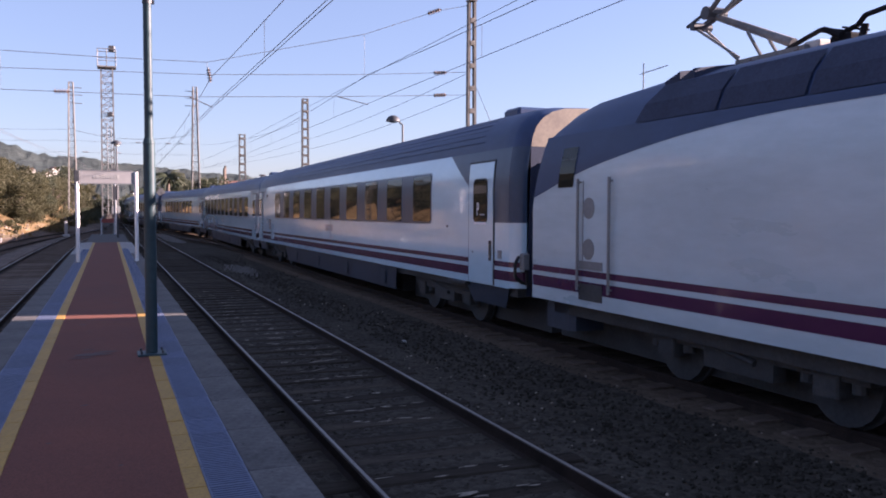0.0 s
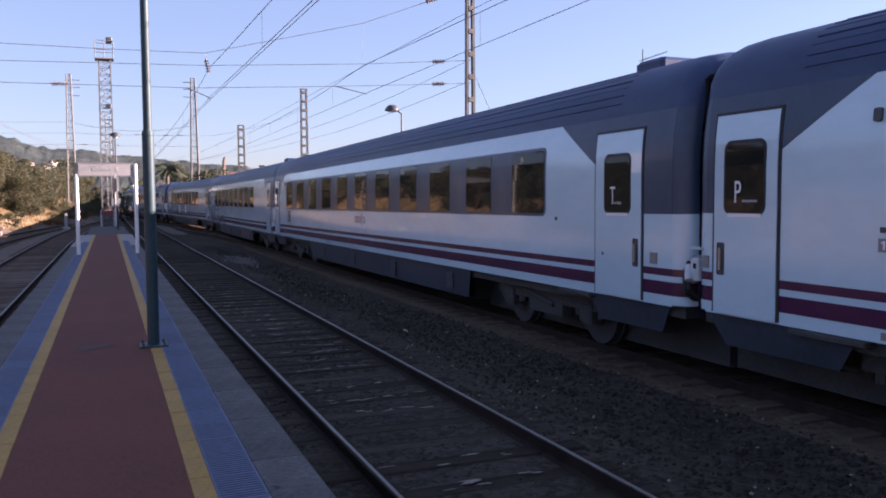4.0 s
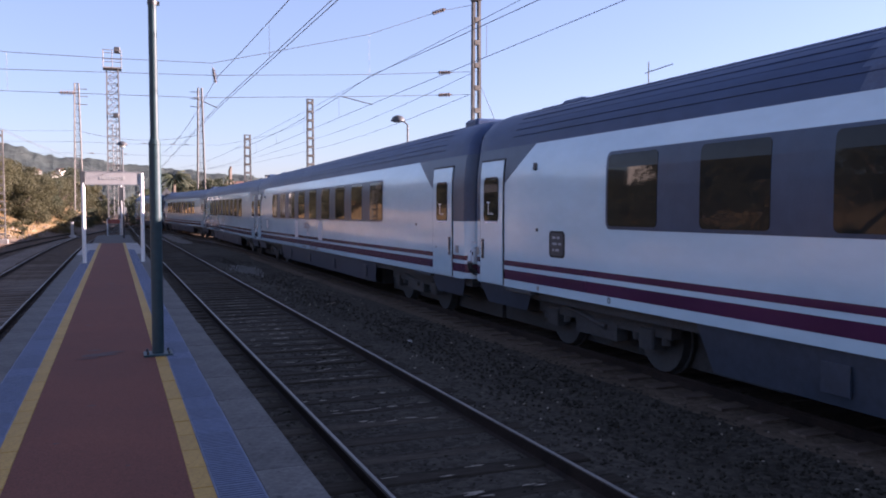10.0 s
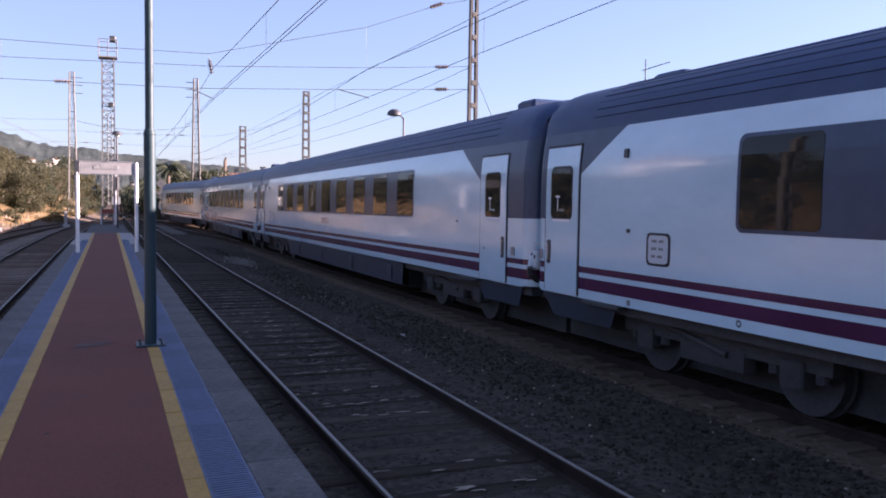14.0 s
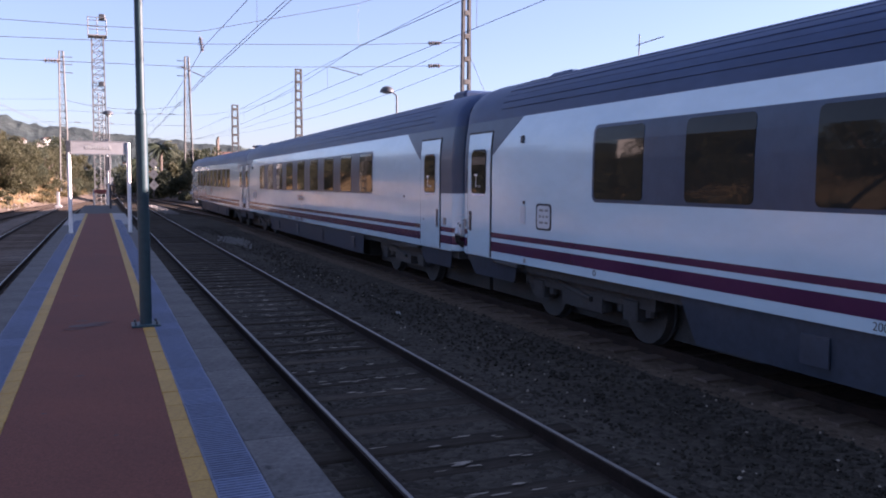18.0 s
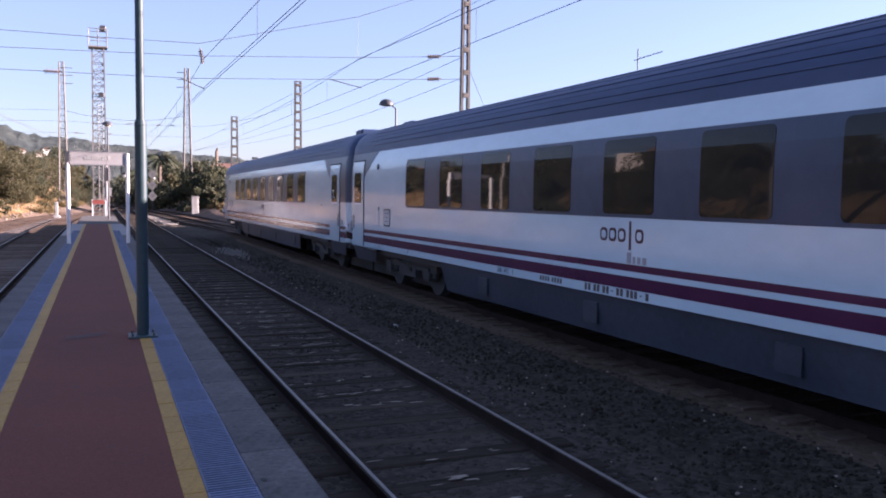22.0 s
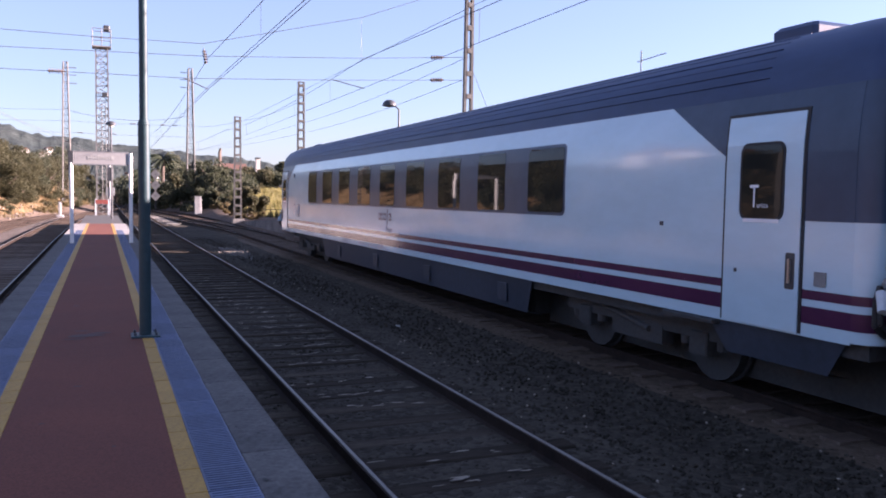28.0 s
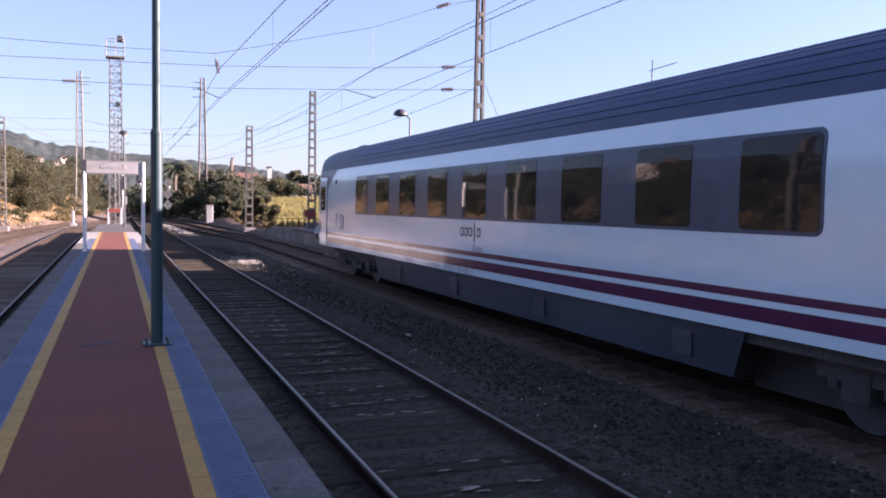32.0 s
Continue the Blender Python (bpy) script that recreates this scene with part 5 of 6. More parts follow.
def wire(pts, r, sag=0.0, n=1):
    """A wire through pts, each span sagging."""
    line = [Vector(pts[0])]
    for a, b in zip(pts, pts[1:]):
        a, b = Vector(a), Vector(b)
        for k in range(1, n + 1):
            u = k / n
            line.append(a.lerp(b, u) - Vector((0, 0, sag * 4 * u * (1 - u))))
    g = Geo()
    r *= 0.75
    for k, p in enumerate(line):
        d = (line[min(k + 1, len(line) - 1)] - line[max(k - 1, 0)]).normalized()
        a = d.cross(Vector((0.3, 0.2, 0.93))).normalized()
        b = d.cross(a)
        g.v += [tuple(p + (a * math.cos(w) + b * math.sin(w)) * r) for w in (0, 1.2566, 2.5133, 3.77, 5.0265)]
    for k in range(len(line) - 1):
        for i in range(5):
            j = (i + 1) % 5
            g.f.append((k * 5 + i, k * 5 + j, k * 5 + 5 + j, k * 5 + 5 + i))
    return g


def insulator_string(name, p, q, label="brown insulator string in the overhead wires"):
    p, q = Vector(p), Vector(q)
    t = thing(name, label, "insulator", pose(*p))
    d = q - p
    g = Geo()
    for k in range(5):
        a = d * (0.1 + 0.17 * k)
        g.bar(a, a + d * 0.07, 0.075, 0.05, 8)
    part("insulator_body", g.bar((0, 0, 0), d, 0.02), M_INSUL, t)


Y1H = 26.0     # first head span
Y2H = 100.0    # second head span
MX = 11.65


def wire_thing(name, pts, r, label, group="", sag=0.0, n=1):
    return tagged(part(name, wire(pts, r, sag, n), M_WIRE), label, "overhead wire", group)


def overhead():
    ladder_mast(MX, Y1H, 8.75, 0.30, 0.20, 0.48, "tall weathered steel mast of two channels with battens", 0, 0.77, 0.085, 0.16)
    ladder_mast(13.0, 57.7, 9.3, 0.5, 0.36, 0.48, "weathered steel mast of two channels behind the platform fence")
    ladder_mast(9.25, 62.0, 7.5, 0.50, 0.38, 0.0, "weathered steel mast of two channels beside the bushes")
    ladder_mast(-7.9, 70.0, 8.2, 0.44, 0.36, -0.25, "weathered steel mast of two channels at the foot of the bank")
    ml = lattice_mast("head_span_mast", -3.6, Y2H, 15.9, 0.95, 0.42, 0.0, "tall tapered lattice mast beside the tracks", 22, 0.05, mat=M_MAST)
    mr = lattice_mast("head_span_mast", 9.55, Y2H, 15.8, 1.0, 0.42, 0.3, "tall tapered lattice mast rising out of bushes", 22, 0.05, mat=M_MAST)
    for m, s in ((ml, 1), (mr, -1)):
        for z in (15.3, 14.5, 13.6):
            part("cross_arm", Geo().beam((-0.15 * s, 0, z), (s * 1.1, 0, z), 0.07, 0.07), M_MAST, m)
    # first head span: a carrying wire and two cross wires over all tracks
    XL = -22.0
    pts = [(MX, Y1H, 9.12), (10.3, Y1H, 8.76), (7.83, Y1H, 7.8), (2.85, Y1H, 6.55), (-0.25, Y1H, 6.5), (-2.71, Y1H, 6.5), (-8, Y1H, 6.9), (XL, Y1H, 9.2)]
    wire_thing("span_wire", pts, 0.012, "sagging carrying wire across the tracks")
    up = [(MX, Y1H, 6.83), (7.83, Y1H, 6.5), (2.84, Y1H, 6.18), (-2.72, Y1H, 6.02), (XL, Y1H, 5.9)]
    lo = [(MX, Y1H, 6.05), (6.97, Y1H, 5.74), (2.49, Y1H, 5.49), (-2.74, Y1H, 5.42), (XL, Y1H, 5.4)]
    for q in (up, lo):
        wire_thing("cross_wire", q, 0.012, "taut cross wire over the tracks")
    for x, z in ((MX - 1.62, 8.66), (MX - 1.4, 6.71), (MX - 1.4, 5.96)):
        insulator_string("span_insulator", (x, Y1H, z), (x + 0.5, Y1H, z + (0.2 if z > 8 else 0.04)), "pale glass insulator string in the cross wires")
    insulator_string("span_insulator", (-1.4, Y1H, 5.44), (-0.95, Y1H, 5.45), "dark insulator in the lower cross wire")
    for a, b in (((2.3, Y1H, 5.49), (3.0, Y1H, 5.2)), ((6.9, Y1H, 5.74), (7.95, Y1H, 5.53))):
        tagged(part("steady_arm", wire([a, b], 0.02), M_WIRE), "thin steady arm holding the contact wire", "steady arm")
    insulator_string("hanging_insulator", (2.95, Y1H, 5.95), (2.88, Y1H, 6.4), "dark insulator hanging from the carrying wire")
    wire_thing("stay_wire", [(MX + 0.2, Y1H, 6.3), (MX + 1.5, Y1H, 3.6), (MX + 2.9, Y1H, 0.5)], 0.012, "stay wire from the mast to the platform")
    for x, a, b in ((2.85, 6.18, 6.55), (7.83, 6.5, 7.8), (-2.71, 5.42, 6.5)):
        wire_thing("dropper", [(x, Y1H, a), (x, Y1H, b)], 0.0055, "thin dropper wire of the head span")
    # second head span
    for z, sg, r in ((10.7, 0.85, 0.03), (9.5, 0.1, 0.018), (8.25, 0.1, 0.018)):
        wire_thing("span_wire", [(-3.6, Y2H, z), (9.55, Y2H, z)], r, "cross wire between two lattice masts", "", sg, 8)
        wire_thing("span_wire", [(-3.6, Y2H, z), (-26, Y2H, z + 0.4)], 0.018, "cross wire beyond a lattice mast", "", 0.4, 4)
    for x, z in ((0.9, 8.25), (-2.5, 8.25), (4.2, 8.25), (3.0, 9.5), (6.2, 9.5), (7.6, 9.5)):
        insulator_string("span_insulator", (x, Y2H, z), (x + 0.6, Y2H, z), "dark insulator in a far cross wire")
    # contact and carrying wires along each track
    for name, x0, x1, xe, zc, zm in (("near", 2.98, 3.33, 2.9, 5.2, 6.11), ("train", 7.88, 8.3, 6.2, 5.54, 6.47), ("left", -5.15, -2.4, 0.2, 5.3, 5.72)):
        xb = {"near": 3.12, "train": 7.84, "left": -9.8}[name]
        c = [(xb, -34, zc), (xb + (0.7 * (x0 - xb) if name == "left" else -0.04), 10, zc), (x0, Y1H, zc), (x1, 62, zc), (xe, Y2H, zc), (2.7, 160, zc)]
        m = [(xb, -34, zm), (x0, Y1H, zm), (x1, 62, zm), (xe, Y2H, zm + 0.2), (2.7, 160, zm + 0.2)]
        for o in ((-0.04, 0.04) if name == "near" else (0,)):
            wire_thing("contact_wire", [(a + o, b, d) for a, b, d in c], 0.010, "contact wire over the track", "contact wires")
        wire_thing("carrying_wire", m, 0.012, "sagging carrying wire over the track", "carrying wires", 0.35, 10)
        g = Geo()
        for a, b in zip(m[:-2], m[1:]):
            for u in (0.12, 0.3, 0.5, 0.7, 0.85):
                p = Vector(a).lerp(Vector(b), u) - Vector((0, 0, 0.35 * 4 * u * (1 - u)))
                g.bar(p, (p.x, p.y, zc), 0.005, k=4)
        tagged(part("droppers", g, M_WIRE), "thin droppers between the two wires", "overhead wire", kind="stuff")
    wire_thing("carrying_wire", [(7.9, -34, 6.5), (8.0, Y1H, 6.5), (8.3, 62, 6.5)], 0.009, "taut second carrying wire over the train's track", "carrying wires")
    # feeders on the right, mast to mast
    for z, z2 in ((6.75, 6.9), (6.05, 6.2)):
        wire_thing("feeder_wire", [(MX - 0.2, Y1H, z), (12.9, 57.7, z2), (9.9, 98, 6.6)], 0.011, "feeder wire along the masts", "", 0.2, 8)
    wire_thing("feeder_wire", [(12.8, 57.7, 8.4), (9.4, 62, 7.2), (9.5, Y2H, 9.5)], 0.012, "feeder wire between far masts", "", 0.2, 6)


def side_poles():
    ladder_mast(-9.3, 22.0, 8.2, 0.42, 0.30, -0.35, "weathered steel mast of two channels beside the siding")
    for x, y in ((-9.32, 43.4),):
        p = thing("yard_pole", "slim pale concrete pole beside the siding", "pole", pose(x, y, -0.35), "poles beside the siding")
        part("shaft", Geo().bar((0, 0, 0), (0, 0, 7.5), 0.06, 0.05, 10), M_PLASTER, p, smooth=True)
        part("cap", Geo().bar((0, 0, 7.5), (0, 0, 7.58), 0.08, k=10), M_DARK, p)


def antenna():
    a = thing("roof_antenna", "small television antenna on a thin pole", "antenna", pose(20.2, 28, 0.3))
    part("pole", Geo().bar((0, 0, 0), (0, 0, 7.75), 0.025, k=6), M_GALV, a)
    g = Geo().bar((-0.1, 0.1, 7.3), (0.75, -0.6, 7.62), 0.018, k=5)
    for k in range(7):
        x, y, z = 0.1 * k, -0.085 * k + 0.02, 7.36 + 0.036 * k
        part("element", Geo().bar((x - 0.12, y - 0.15, z), (x + 0.12, y + 0.15, z), 0.01, k=4), M_GALV, a)
    part("boom", g, M_GALV, a)


def diamond_boards():
    b = thing("marker_boards", "three stacked pale diamond boards on a post", "sign", pose(5.2, 92, -0.2))
    part("post", Geo().bar((0, 0, 0), (0, 0, 4.4), 0.06, k=8), M_DARK, b)
    for z in (1.6, 2.75, 3.9):
        g = Geo()
        pts = [(0, -0.08, z - 0.58), (0.5, -0.08, z), (0, -0.08, z + 0.58), (-0.5, -0.08, z)]
        g.face(pts).face([(x, y + 0.05, w) for x, y, w in reversed(pts)])
        for p, q in zip(pts, pts[1:] + pts[:1]):
            g.face([p, (p[0], p[1] + 0.05, p[2]), (q[0], q[1] + 0.05, q[2]), q])
        d = part("board", g, M_PEEL, b)
        part("dot", Geo().bar((0, -0.085, z), (0, -0.08, z), 0.1, k=10), M_DARK, d)
    w = thing("concrete_post", "dark weathered wooden pole", "pole", pose(14.1, 110, 0))
    part("shaft", Geo().bar((0, 0, -0.2), (0, 0, 7.2), 0.2, 0.16, 8), M_BARK, w)


def hooded_lamp(x, y, h, z0):
    p = thing("station_lamp", "dark hooded station lamp on a slim post", "lamp", pose(x, y, z0))
    part("pole", Geo().bar((0, 0, 0), (0, 0, h - 0.3), 0.055, 0.045, 10).bar((0, 0, h - 0.3), (-0.25, 0, h - 0.12), 0.035), M_DARK, p, smooth=True)
    part("hood", Geo().dome((-0.5, 0, h - 0.15), 0.36, 0.3), M_DARK, p, smooth=True)
    part("diffuser", Geo().bar((-0.5, 0, h - 0.2), (-0.5, 0, h - 0.15), 0.2, 0.3, 12), M_SIGNGREY, p)


def signal_post():
    s = thing("signal_post", "slim railway signal with dark heads and a red guard", "signal", pose(0.55, 66, -0.5))
    part("mast", Geo().bar((0, 0, -0.2), (0, 0, 5.2), 0.06, k=8), M_WHITEPOLE, s)
    part("signal_head", Geo().box(-0.22, 0.22, -0.12, 0.12, 3.2, 4.2, 0.03), M_DARK, s)
    part("hood", Geo().dome((0, 0, 5.2), 0.35, 0.3), M_DARK, s)
    part("plate", Geo().box(-0.3, 0.3, -0.03, 0.03, 2.1, 2.7, 0.01), M_SIGNGREY, s)
    b = thing("buffer_guard", "small red and white guard rail at the platform end", "barrier", pose(0, 63.5, -0.6))
    for x in (-0.46, 0.40, 0.58):
        part("post", Geo().bar((x, 0, 0), (x, 0, 1.95), 0.042, k=8), M_COVER, b)
    part("red_rail", Geo().box(-0.46, 0.40, -0.04, 0.04, 1.63, 1.90, 0.01), M_RED, b)


def side_platform():
    pf = thing("platform_side", "low concrete side platform behind the train", "platform")
    pf["kind"] = "structure"
    part("platform_wall", Geo().box(9.62, 14.6, -30, 47, -0.4, 0.40), M_WALL, pf, "stained concrete platform walls")
    part("platform_top", Geo().box(9.55, 14.6, -30, 47, 0.40, 0.50, 0.02), M_CONC, pf)
    part("ramp", Geo().face([(9.6, 47, 0.5), (14.6, 47, 0.5), (14.6, 62, -0.1), (9.6, 62, -0.1)]).face([(9.6, 47, -0.5), (9.6, 47, 0.5), (9.6, 62, -0.1), (9.6, 62, -0.5)]).face([(14.6, 47, 0.5), (14.6, 47, -0.5), (14.6, 62, -0.5), (14.6, 62, -0.1)]).face([(9.6, 62, -0.1), (14.6, 62, -0.1), (14.6, 62, -0.5), (9.6, 62, -0.5)]).face([(9.6, 62, -0.5), (14.6, 62, -0.5), (14.6, 47, -0.5), (9.6, 47, -0.5)]), M_WALL, pf, "concrete ramp at the platform end")
    f = thing("fence", "dark steel railing beside a grass field", "fence", pose(0, 66, -0.04))
    x = 12.0
    while x < 16.6:
        part("post", Geo().bar((x, 0, 0), (x, 0, 0.70), 0.035, k=6), M_RAIL, f)
        x += 0.45
    for z in (0.68, 0.12):
        part("rail", Geo().bar((12.0, 0, z), (16.4, 0, z), 0.03, k=6), M_RAIL, f)
    r = thing("equipment_box", "faded red equipment box on legs", "box", pose(12.6, 56.6, 0.1))
    part("body", Geo().box(-0.36, 0.36, -0.3, 0.3, 0.85, 1.35, 0.03), M_RED, r)
    for a in (-0.28, 0.28):
        part("leg", Geo().bar((a, 0, 0), (a, 0, 0.9), 0.03), M_DARK, r)
    c = thing("relay_cabinet", "pale grey relay cabinet beside the tracks", "cabinet", pose(8.69, 84, -0.06))
    part("body", Geo().box(-0.32, 0.32, -0.3, 0.3, -0.2, 1.5, 0.03), M_BOARD, c)
    part("lid", Geo().box(-0.36, 0.36, -0.34, 0.34, 1.5, 1.58, 0.02), M_GALV, c)
    part("door_line", Geo().box(-0.01, 0.01, -0.306, -0.3, 0.0, 1.45), M_DARK, c)


# ---------------- plants ----------------
def leaves(g, rng, c, r, n, size, squash=0.8):
    for _ in range(n):
        v = Vector((rng.gauss(0, 1), rng.gauss(0, 1), rng.gauss(0, 1))).normalized() * (rng.random() ** 0.28)
        p = Vector((c[0] + v.x * r, c[1] + v.y * r, c[2] + v.z * r * squash))
        e = Euler((rng.uniform(0, 6.3), rng.uniform(0, 6.3), rng.uniform(0, 6.3))).to_matrix()
        s = size * rng.uniform(0.6, 1.4)
        a, b = e @ Vector((s, 0, 0)), e @ Vector((0, s * 0.6, 0))
        i = len(g.v)
        g.v += [tuple(p - a), tuple(p + b), tuple(p + a), tuple(p - b)]
        g.f.append((i, i + 1, i + 2, i + 3))


def bush(rng, x, y, r, h, mat, label, n=1500, size=0.16, name="bush"):
    z = ground_z(x, y)
    b = thing(name, label, "bush" if name == "bush" else "tree", pose(x, y, z))
    g = Geo()
    k = rng.randint(7, 11)
    tips = []
    for _ in range(k):
        c = (rng.uniform(-0.75, 0.75) * r, rng.uniform(-0.75, 0.75) * r, h * rng.uniform(0.1, 0.82))
        leaves(g, rng, c, r * rng.uniform(0.28, 0.55), n // k, size)
        tips.append(c)
    part("crown", g, mat, b)
    t = Geo().bar((0, 0, -0.2), (rng.uniform(-0.1, 0.1), 0, h * 0.45), 0.06 * r, 0.04 * r)
    for c in tips[:5]:
        t.bar((0, 0, h * 0.3), c, 0.03 * r, 0.012 * r, 5)
    part("trunk", t, M_BARK, b)


def palm(x, y, h):
    rng = random.Random(12)
    z = ground_z(x, y)
    p = thing("palm_tree", "tall palm tree with drooping fronds", "tree", pose(x, y, z))
    part("trunk", Geo().bar((0, 0, -0.2), (0.15, 0, h), 0.32, 0.24, 10), M_BARK, p)
    for k in range(44):
        a, up = rng.uniform(0, 6.28), rng.uniform(-0.3, 1.2)
        g = Geo()
        d = Vector((math.cos(a), math.sin(a), 0))
        s = Vector((-d.y, d.x, 0))
        prev = Vector((0.15, 0, h))
        L = rng.uniform(2.0, 2.9)
        for q in range(1, 8):
            u = q / 7
            pt = Vector((0.15, 0, h)) + d * L * u * math.cos(up * (1 - 0.3 * u)) + Vector((0, 0, L * u * math.sin(up) - 1.5 * u * u))
            for w in (-1, 1):
                o = s * w * 0.3 * (1 - 0.6 * u) + Vector((0, 0, -0.22))
                g.face((prev, pt, pt + o, prev + o))
            prev = pt
        part("frond", g, M_PALM, p)


def house(x, y, w, d, h, roof, turn=0.0, z=None, label="small white house with a clay tile roof"):
    z = ground_z(x, y) if z is None else z
    b = thing("house", label, "house", pose(x, y, z, 0, 0, turn), "far houses")
    part("wall", Geo().box(-w / 2, w / 2, -d / 2, d / 2, -2, h), M_PLASTER, b)
    g = Geo()
    o = 0.35
    g.face([(-w / 2 - o, -d / 2 - o, h), (w / 2 + o, -d / 2 - o, h), (w / 2 + o, 0, h + roof), (-w / 2 - o, 0, h + roof)])
    g.face([(w / 2 + o, d / 2 + o, h), (-w / 2 - o, d / 2 + o, h), (-w / 2 - o, 0, h + roof), (w / 2 + o, 0, h + roof)])
    g.face([(-w / 2 - o, d / 2 + o, h), (-w / 2 - o, -d / 2 - o, h), (-w / 2 - o, 0, h + roof)])
    g.face([(w / 2 + o, -d / 2 - o, h), (w / 2 + o, d / 2 + o, h), (w / 2 + o, 0, h + roof)])
    g.face([(-w / 2 - o, -d / 2 - o, h - 0.02), (-w / 2 - o, d / 2 + o, h - 0.02), (w / 2 + o, d / 2 + o, h - 0.02), (w / 2 + o, -d / 2 - o, h - 0.02)])
    part("roof", g, M_TILE, b)
    k = -w / 2 + 0.9
    while k < w / 2 - 0.9:
        wd = part("window", Geo().box(k, k + 0.9, -d / 2 - 0.03, -d / 2 + 0.02, h * 0.5, h * 0.5 + 1.1), M_DARK, b)
        k += 2.2


def hedge(rng, x, y, h, label):
    """One dense upright bush of an unseen hedge, added to cast shade."""
    b = thing("shade_hedge_bush", label, "bush", pose(x, y, ground_z(x, y)), "hedge behind the side platform")
    g = Geo()
    for _ in range(26):
        leaves(g, rng, (rng.uniform(-0.9, 0.9), rng.uniform(-1.4, 1.4), rng.uniform(0.35, h - 0.5)), 0.95, 105, 0.24)
    part("crown", g, M_LEAFD, b)
    part("trunk", Geo().bar((0, 0, -0.2), (0.1, 0, h * 0.6), 0.14, 0.06), M_BARK, b)


def greenery():
    rng = random.Random(21)
    y = 14.0
    while y < 175:
        for row, (dx, hh) in enumerate(((-2.2, 2.0), (-4.5, 4.0), (-6.8, 5.8), (-10.0, 5.8))):
            x = foot(y) + dx + rng.uniform(-1.0, 1.0)
            r = rng.uniform(1.3, 2.3) + row * 0.25
            k = 0.62 if y < 56 else (1.0 if y < 80 else 0.82)
            if row == 0 and rng.random() < (0.85 if 44 < y < 100 else 0.45):
                continue
            bush(rng, x, y + rng.uniform(-1, 1), r, hh * rng.uniform(0.65, 1.2) * k, M_LEAF if rng.random() < 0.75 else M_LEAFD, "sunlit olive green bush on the bank", 5200 if 30 < y < 105 else 1600, 0.062 + 0.01 * row)
        y += 3.6 if y < 110 else 5.5
    y = 20.0
    while y < 150:
        bush(rng, foot(y) - 1.4 + rng.uniform(-0.9, 0.9), y, rng.uniform(0.4, 1.0), rng.uniform(0.4, 1.0), M_DRY if rng.random() < 0.55 else M_LEAF, "low scrub on the dry bank", 420, 0.08)
        y += rng.uniform(1.6, 3.4)
    # beyond the bend and on the right
    for x, y, r, h, m in ((8.2, 97, 2.0, 3.4, 1), (9.8, 95, 2.2, 4.4, 1), (11.4, 96, 2.3, 4.9, 1), (13.2, 97, 2.2, 4.4, 1), (12.2, 92, 2.0, 3.4, 1), (15.0, 99, 1.8, 3.0, 1), (11.5, 70.5, 0.9, 2.6, 0), (12.3, 72, 1.0, 3.0, 0), (10.9, 72.5, 0.8, 1.8, 0), (7.0, 104, 1.6, 2.0, 1), (9.6, 88, 1.0, 1.1, 1), (10.6, 87, 1.2, 1.6, 1), (11.6, 86, 1.2, 1.5, 0), (10.2, 91, 1.3, 1.8, 1), (8.8, 91, 1.0, 1.2, 1), (12.6, 84, 1.2, 1.3, 0),
                          (17.5, 116, 2.2, 2.6, 1), (20.5, 118, 2.4, 2.8, 0), (23.5, 119, 2.4, 2.6, 1), (30, 118, 3.0, 3.4, 1), (17, 128, 3.5, 3.4, 1), (34, 122, 4, 4, 1), (22, 134, 3, 3.4, 0), (30, 134, 3, 3.8, 1), (14.5, 110, 2.2, 2.8, 1), (19, 146, 3, 4.2, 1), (25, 148, 3, 4.0, 0), (29.5, 150, 3, 4.0, 1),
                          (5.6, 132, 3.4, 3.8, 1), (8.8, 140, 3.6, 4.2, 1), (2, 150, 4, 4.6, 1), (-3, 156, 4, 5.2, 1), (12, 150, 4, 4.8, 1), (-8, 160, 4, 6, 1), (15, 152, 4, 5.2, 1), (5, 160, 4, 5.6, 1),
                          (17.0, 63, 1.6, 4.0, 1), (18.6, 64, 2.0, 4.4, 1), (21.5, 66, 2.6, 4.2, 1), (8.0, 116, 2.2, 2.6, 1), (7.0, 124, 2.2, 3.0, 1), (10.5, 122, 2.4, 3.2, 0)):
        bush(rng, x, y, r, h, M_LEAFD if m else M_LEAF, "dark green broadleaf bush" if m else "light green shrub in dry grass", 2100, 0.14 if y < 110 else 0.19)
    for x, y in ((9.9, 64.5), (10.4, 66.5), (10.0, 68), (10.3, 71), (10.6, 63.4), (10.4, 76), (10.8, 79), (11.2, 64), (11.0, 82), (10.2, 84), (11.6, 86)):
        bush(rng, x, y, rng.uniform(0.35, 0.6), rng.uniform(0.4, 0.9), M_DRY, "low rusty dry scrub beside the tracks", 380, 0.07)
    # unseen hedge added to shade the tracks; its low stretch passes sunlight
    y = 3.0
    while y < 58:
        low = 23.5 < y < 30.5
        hedge(rng, 17.2 + rng.uniform(-0.25, 0.25), y, rng.uniform(3.2, 3.4) if low else rng.uniform(4.5, 4.75), "lower unseen bush that lets a sun patch through" if low else "tall unseen bush added to shade the tracks")
        y += 2.2
    # taller unseen bushes added to block the sun stripe on the near platform
    for k, y in enumerate((-4.4, -2.4, -0.4, 1.4)):
        hedge(random.Random(60 + k), 17.2, y, 6.3, "taller unseen bush added to block a sun stripe")
    for x, y, h in ((27, 131, 5.0), (14, 136, 5.6), (33, 130, 6.0)):
        bush(rng, x, y, 2.0, h, M_LEAFD, "dark tree behind the yard", 1700, 0.2, "tree")
